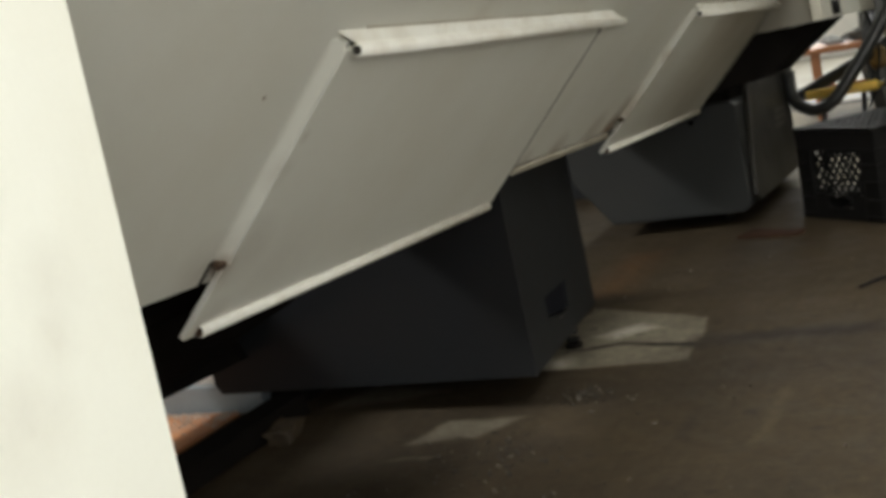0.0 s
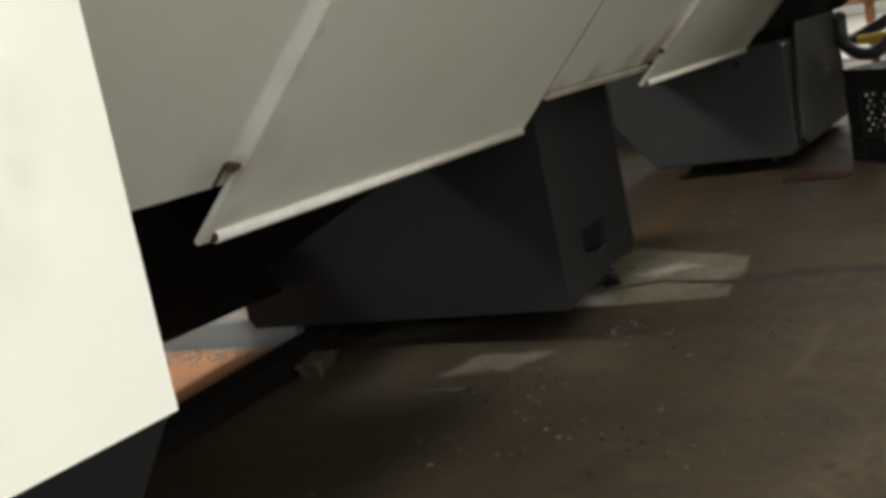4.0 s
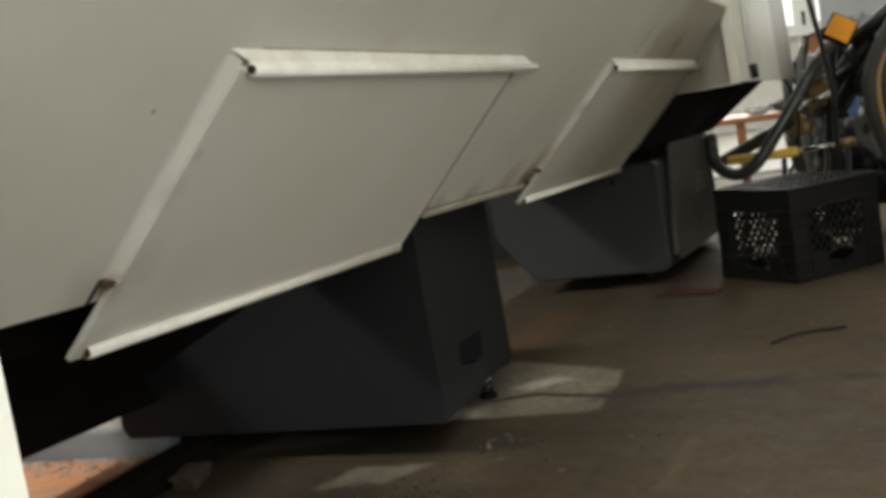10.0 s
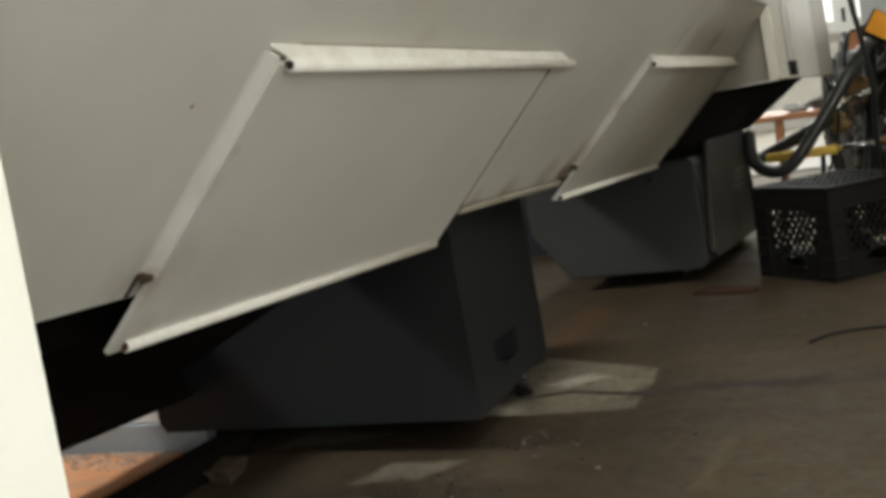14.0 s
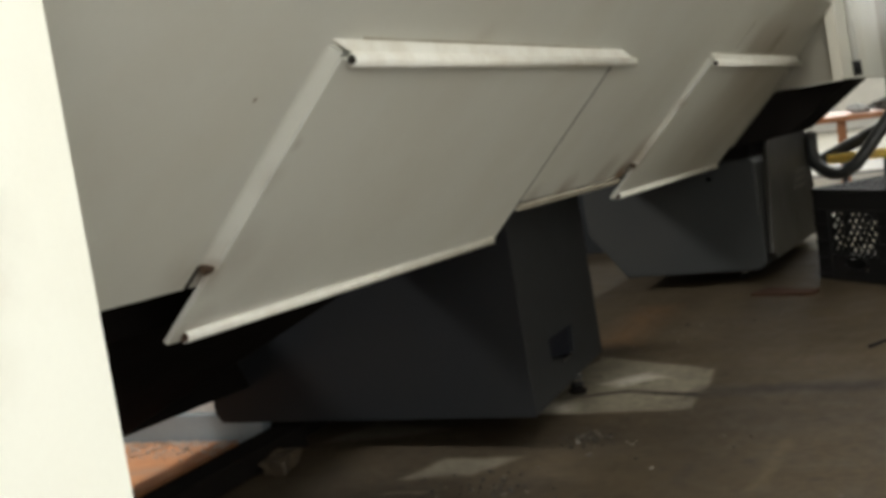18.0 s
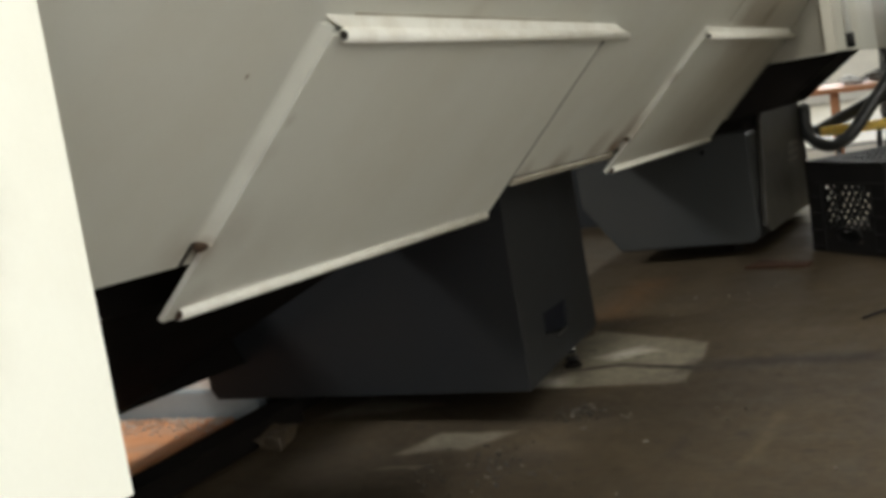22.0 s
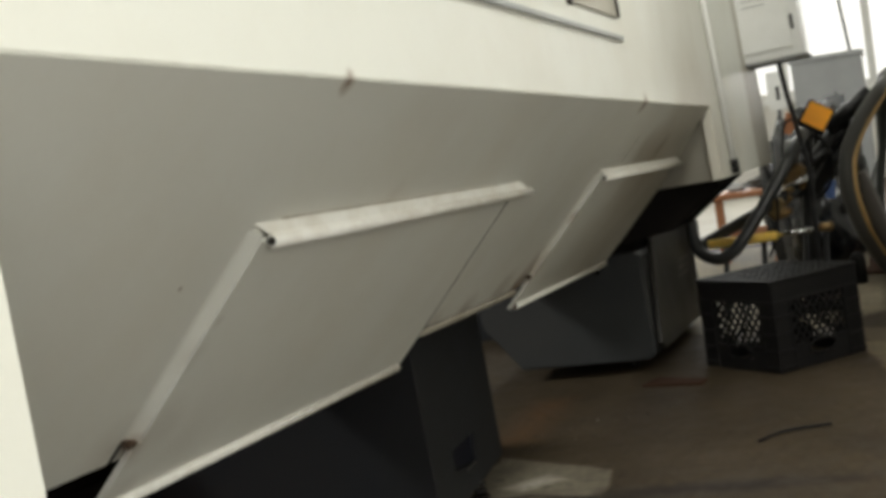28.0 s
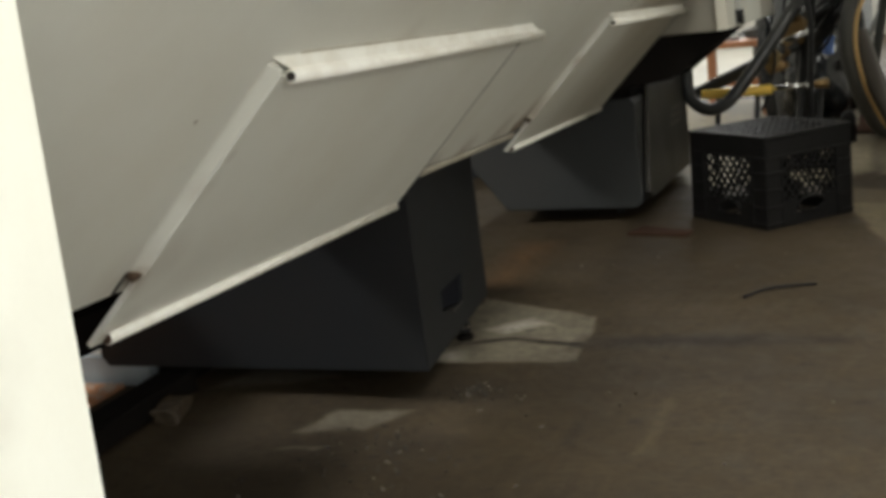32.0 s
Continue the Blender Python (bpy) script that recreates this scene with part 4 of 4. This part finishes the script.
part("axle", tube(at_bike([(-0.49, 4.95, 0.43), (-0.38, 4.94, 0.47)]), 0.014, 10), CHROME, bike, smooth=True)
part("silver_canister", tube(at_bike([(-0.445, 4.97, 0.53), (-0.442, 4.97, 0.545), (-0.425, 4.98, 0.60), (-0.42, 4.98, 0.612)]), [0.026, 0.032, 0.032, 0.018], 14), GREYTUBE, bike, "dull silver canister", smooth=True)
for pts, r in (([(-0.56, 4.9, 0.62), (-0.50, 4.86, 0.42), (-0.52, 4.84, 0.28), (-0.55, 4.84, 0.20)], 0.005), ([(-0.36, 4.9, 0.66), (-0.37, 4.86, 0.42), (-0.385, 4.84, 0.22), (-0.38, 4.86, 0.05)], 0.010), ([(-0.40, 5.0, 0.68), (-0.30, 4.98, 0.56), (-0.32, 5.0, 0.42), (-0.42, 5.02, 0.36)], 0.006), ([(-0.35, 4.97, 0.66), (-0.44, 4.95, 0.68), (-0.47, 4.96, 0.50), (-0.44, 5.0, 0.40)], 0.005)):
    part("brake_cable", tube(bend(at_bike(pts)), r, 6), PLASTIC, bike, smooth=True)

# ---- loose tyre, its back strand hidden behind the front to fit the camera's view ----
front = [(-0.085, 5.0, 0.755), (-0.13, 5.0, 0.705), (-0.19, 5.0, 0.62), (-0.235, 5.0, 0.53), (-0.248, 5.0, 0.44), (-0.243, 5.02, 0.35), (-0.218, 5.08, 0.235), (-0.18, 5.2, 0.125), (-0.15, 5.32, 0.055)]
loop = [Vector(p) for p in front] + [Vector((-0.13, 5.42, 0.033))]
loop += [Vector((x - 0.015, y + 0.30 - 0.12 * (z < 0.1), z - 0.01 * (z > 0.1))) for x, y, z in reversed(front)] + [Vector((-0.07, 5.16, 0.77))]
ring = bend(loop + [loop[0]], 4)[:-1]
tyre = root("bicycle_tyre", pose(-0.15, 5.1, 0), "old grey bicycle tyre with tan sidewalls, loop bent to fit the camera's view", "tyre")
home = Matrix.Translation((0.15, -5.1, 0))
part("casing", tube([home @ p for p in ring], 0.031, 12, closed=True), RUBBER, tyre, smooth=True)
part("tan_sidewall", tube([home @ p + Vector((0.024, -0.014, 0)) for p in ring], 0.0105, 8, closed=True), GUM, tyre, "tan sidewall", smooth=True)



def sheet_between(left, right, bulge, thick):
    """A bowed sheet spanned between two edge curves."""
    a, b = bend(left, 5), bend(right, 5)
    bm = bmesh.new()
    grid = [[bm.verts.new(home @ (p.lerp(q, k / 4) - Vector((0, bulge * math.sin(math.pi * k / 4), 0)))) for k in range(5)] for p, q in zip(a, b)]
    for r0, r1 in zip(grid, grid[1:]):
        for k in range(4):
            bm.faces.new((r0[k], r0[k + 1], r1[k + 1], r1[k]))
    bmesh.ops.recalc_face_normals(bm, faces=bm.faces)
    bmesh.ops.solidify(bm, geom=bm.faces[:], thickness=thick)
    return bm


part("inner_wall", sheet_between([(-0.215, 5.04, 0.45), (-0.212, 5.04, 0.36), (-0.185, 5.05, 0.24), (-0.145, 5.07, 0.14), (-0.112, 5.09, 0.07)],
                                 [(-0.185, 5.10, 0.46), (-0.155, 5.12, 0.37), (-0.122, 5.12, 0.25), (-0.100, 5.12, 0.15), (-0.104, 5.10, 0.07)], 0.02, 0.006), FLAP, tyre, "brown inner wall of the twisted tyre", smooth=True)

# ---- yellow rack between crate and tubular frame ----
rack = root("yellow_rack", pose(-0.53, 4.8, 0), "low black rack with a yellow tube and chrome rod", "rack")
part("yellow_tube", tube([(-0.23, 0, 0.276), (0.02, 0, 0.281)], 0.0175, 14), YELLOW, rack, smooth=True)
part("chrome_rod", tube([(0.02, 0, 0.283), (0.17, 0, 0.288)], 0.011, 12), CHROME, rack, smooth=True)
part("brass_tip", tube([(0.165, 0, 0.288), (0.18, 0, 0.29), (0.215, 0, 0.291), (0.22, 0, 0.291)], [0.011, 0.017, 0.017, 0.008], 12), BRASS, rack, smooth=True)
for x in (-0.17, -0.03, 0.12, 0.19):
    part("leg", tube([(x, 0.005, 0.27), (x - 0.02, -0.02, 0.0)], 0.010, 8), FRAMEBLACK, rack, smooth=True)
part("cross_bar", tube([(-0.2, -0.012, 0.06), (0.2, -0.012, 0.06)], 0.008, 8), FRAMEBLACK, rack, smooth=True)

# ---- low table, chair, cabinets and heap at the far end ----
table = root("low_table", pose(-1.08, 6.4, 0), "low red-brown wooden table with white scraps on it", "table")
part("tabletop", block(0, 0.62, 0, 0.45, 0.318, 0.345, 0.004), WOOD, table)
for x, y in ((0.13, 0.02), (0.076, 0.40), (0.57, 0.02), (0.53, 0.40)):
    part("leg", block(x, x + 0.04, y, y + 0.04, 0, 0.318, 0.003), WOOD, table)
part("rail", block(0.168, 0.572, 0.03, 0.05, 0.13, 0.165, 0.002), WOOD, table)
for k, (x, y, s) in enumerate(((0.22, 0.15, 0.05), (0.34, 0.2, 0.06), (0.45, 0.12, 0.04))):
    bm = bmesh.new()
    bmesh.ops.create_icosphere(bm, subdivisions=3, radius=s)
    for v in bm.verts:
        v.co *= 1 + 0.55 * noise.noise(v.co * 22 + Vector((k * 7, 0, 0))) + 0.35 * noise.noise(v.co * 60 + Vector((0, k * 5, 0)))
        v.co.z *= 0.45
    tagged(part("crumpled_rag", bm, (GREY, RUBBER, WHITE)[k]), "crumpled rag on the low table", "rag", group="rags on the table").matrix_world = pose(-1.08 + x, 6.4 + y, 0.345 + s * 0.42)


def bag(x, y, r, h, seed, film=BAG, label="full glossy black bin bag in the heap"):
    bm = bmesh.new()
    bmesh.ops.create_icosphere(bm, subdivisions=4, radius=1)
    for v in bm.verts:
        q = v.co.copy()
        k = 1 + 0.22 * noise.noise(q * 2.2 + Vector((seed, 0, 0))) + 0.12 * noise.noise(q * 6 + Vector((0, seed, 0))) + 0.05 * noise.noise(q * 15)
        v.co = Vector((q.x * r * k, q.y * r * k, max(-0.92, q.z * k) * h / 2 + h * 0.46))
    ob = tagged(part("bin_bag", bm, film, smooth=True), label, "bag", group="heap of bags")
    ob.matrix_world = pose(x, y, 0)
    return ob


bag(-0.50, 6.35, 0.17, 0.72, 1)
bag(-0.33, 6.2, 0.12, 0.70, 5)
bag(-0.40, 5.66, 0.14, 0.44, 21)
bag(-0.60, 6.05, 0.07, 0.60, 43)
bag(-0.47, 5.95, 0.10, 0.62, 27)
bag(-0.60, 6.75, 0.16, 0.60, 13)
tagged(part("leaning_board", block(-0.022, 0.022, -0.012, 0.012, 0, 0.72, 0.003), WOOD), "red-brown board leaning against the heap", "board").matrix_world = pose(-0.66, 6.28, 0, 8, 12, 0)
grey = root("grey_cabinet", pose(-0.58, 7.5, 0), "grey sheet-metal cabinet behind the heap", "cabinet")
part("casing", block(0, 0.38, 0, 0.4, 0, 0.94, 0.005), GREY, grey)
part("lid", block(-0.01, 0.39, -0.01, 0.41, 0.941, 0.972, 0.006), GREY, grey)
# white board in place of bright window; the post is added
sign = root("window_stand_in", pose(-0.77, 8.0, 0), "white board standing in for bright window behind a dark object", "notice")
part("board", block(0, 0.11, 0, 0.02, 0.70, 0.93, 0.002), WHITE, sign)
part("mark", block(0.05, 0.07, -0.004, -0.0005, 0.76, 0.84), GASKET, sign)
part("post", tube([(0.055, 0.011, 0), (0.055, 0.011, 0.70)], 0.012, 8), FRAMEBLACK, sign, smooth=True)
tagged(part("antenna_rod", tube([(-0.262, 7.7, 0.972), (-0.31, 7.7, 1.5)], 0.009, 8), GREYTUBE, smooth=True), "thin grey rod standing on the grey cabinet", "rod")

bag(-0.53, 5.72, 0.050, 0.66, 53, FILM, "slim silvery crumpled film bag in the heap")
bag(-0.36, 6.48, 0.14, 0.80, 31, FILM, "grey crumpled plastic film bag on the heap")
chair = root("tubular_chair", pose(-0.15, 6.5, 0), "grey tubular steel chair with a dark seat", "chair")
part("seat", block(-0.01, 0.16, 0.02, 0.34, 0.44, 0.47, 0.012), FRAMEBLACK, chair)
for y in (0.0, 0.36):
    part("leg_loop", tube(bend([(-0.085, y, 0.0), (-0.065, y, 0.20), (-0.048, y, 0.32), (0.03, y, 0.465), (0.09, y, 0.50), (0.16, y, 0.515)]), 0.011, 8), GREYTUBE, chair, smooth=True)
    part("rear_leg", tube([(0.135, y + 0.05, 0.47), (0.03, y + 0.05, 0.0)], 0.010, 8), GREYTUBE, chair, smooth=True)
part("backrest", block(0.145, 0.165, 0.02, 0.34, 0.55, 0.8, 0.008), FRAMEBLACK, chair)
part("back_post", tube([(0.155, 0.18, 0.46), (0.155, 0.18, 0.56)], 0.011, 8), GREYTUBE, chair, smooth=True)
bag(-0.065, 6.66, 0.08, 0.26, 9).location.z = 0.472
tagged(part("drooping_hose", tube(bend([(-0.01, 5.62, 0.66), (-0.03, 5.62, 0.77), (-0.07, 5.7, 0.79), (-0.10, 5.85, 0.70), (-0.127, 5.9, 0.495), (-0.156, 5.9, 0.325), (-0.18, 5.92, 0.12), (-0.20, 5.98, 0.02)], 4), [0.024 + 0.018 * math.sin(math.pi * min(1, k / 16)) - 0.008 * k / 28 for k in range(29)], 10), HOSE, smooth=True), "thick dark green hose drooping to the floor", "hose")
bm = tube([(0, 0, 0), (0, 0, 0.004), (0, 0, 0.10), (0, 0, 0.115), (0, 0, 0.125)], [0.026, 0.030, 0.030, 0.024, 0.012], 14)
tagged(part("oil_canister", bm, PLASTIC, smooth=True), "small black canister standing among the clutter", "canister").matrix_world = pose(-0.265, 5.3, 0.0)
for x, y, z, s in ((-0.62, 5.5, 0.0, 0.05), (-0.33, 5.45, 0.0, 0.06), (-0.46, 5.4, 0.0, 0.05)):
    bm = bmesh.new()
    bmesh.ops.create_icosphere(bm, subdivisions=3, radius=s)
    for v in bm.verts:
        v.co *= 1 + 0.4 * noise.noise(v.co * 20 + Vector((x * 9, y, 0)))
        v.co.z = max(-s * 0.6, v.co.z * 0.8)
    tagged(part("oily_rag", bm, BLACK), "dark oily rag in a lump on the floor", "rag", group="oily rags").matrix_world = pose(x, y, s * 0.6)

for x, y0, y1, h in ((0.060, 3.30, 4.84, 1.9), (0.03, 6.55, 7.75, 1.9)):
    cab = root("tall_cabinet", pose(x, y0, 0), "white sheet-metal cabinet standing beside the aisle", "cabinet", "cabinets along the aisle")
    L = y1 - y0
    part("casing", block(0.012, 0.55, 0, L, 0.0, h, 0.005), WHITE, cab)
    k = 2
    for i in range(k):
        d = part("door", block(0, 0.0115, L * i / k + 0.004, L * (i + 1) / k - 0.004, 0.05, h - 0.03, 0.003), WHITE, cab)
        part("handle", block(-0.014, 0, L * (i + 1) / k - 0.06, L * (i + 1) / k - 0.045, 0.95, 1.10, 0.003), GREY, d)
tagged(part("blue_canister", tube([(0, 0, 0), (0, 0, 0.20), (0, 0, 0.23), (0, 0, 0.27)], [0.075, 0.075, 0.035, 0.03], 14), BLUE, smooth=True), "blue plastic canister standing on the far floor", "canister").matrix_world = pose(-0.48, 9.75, 0.004)
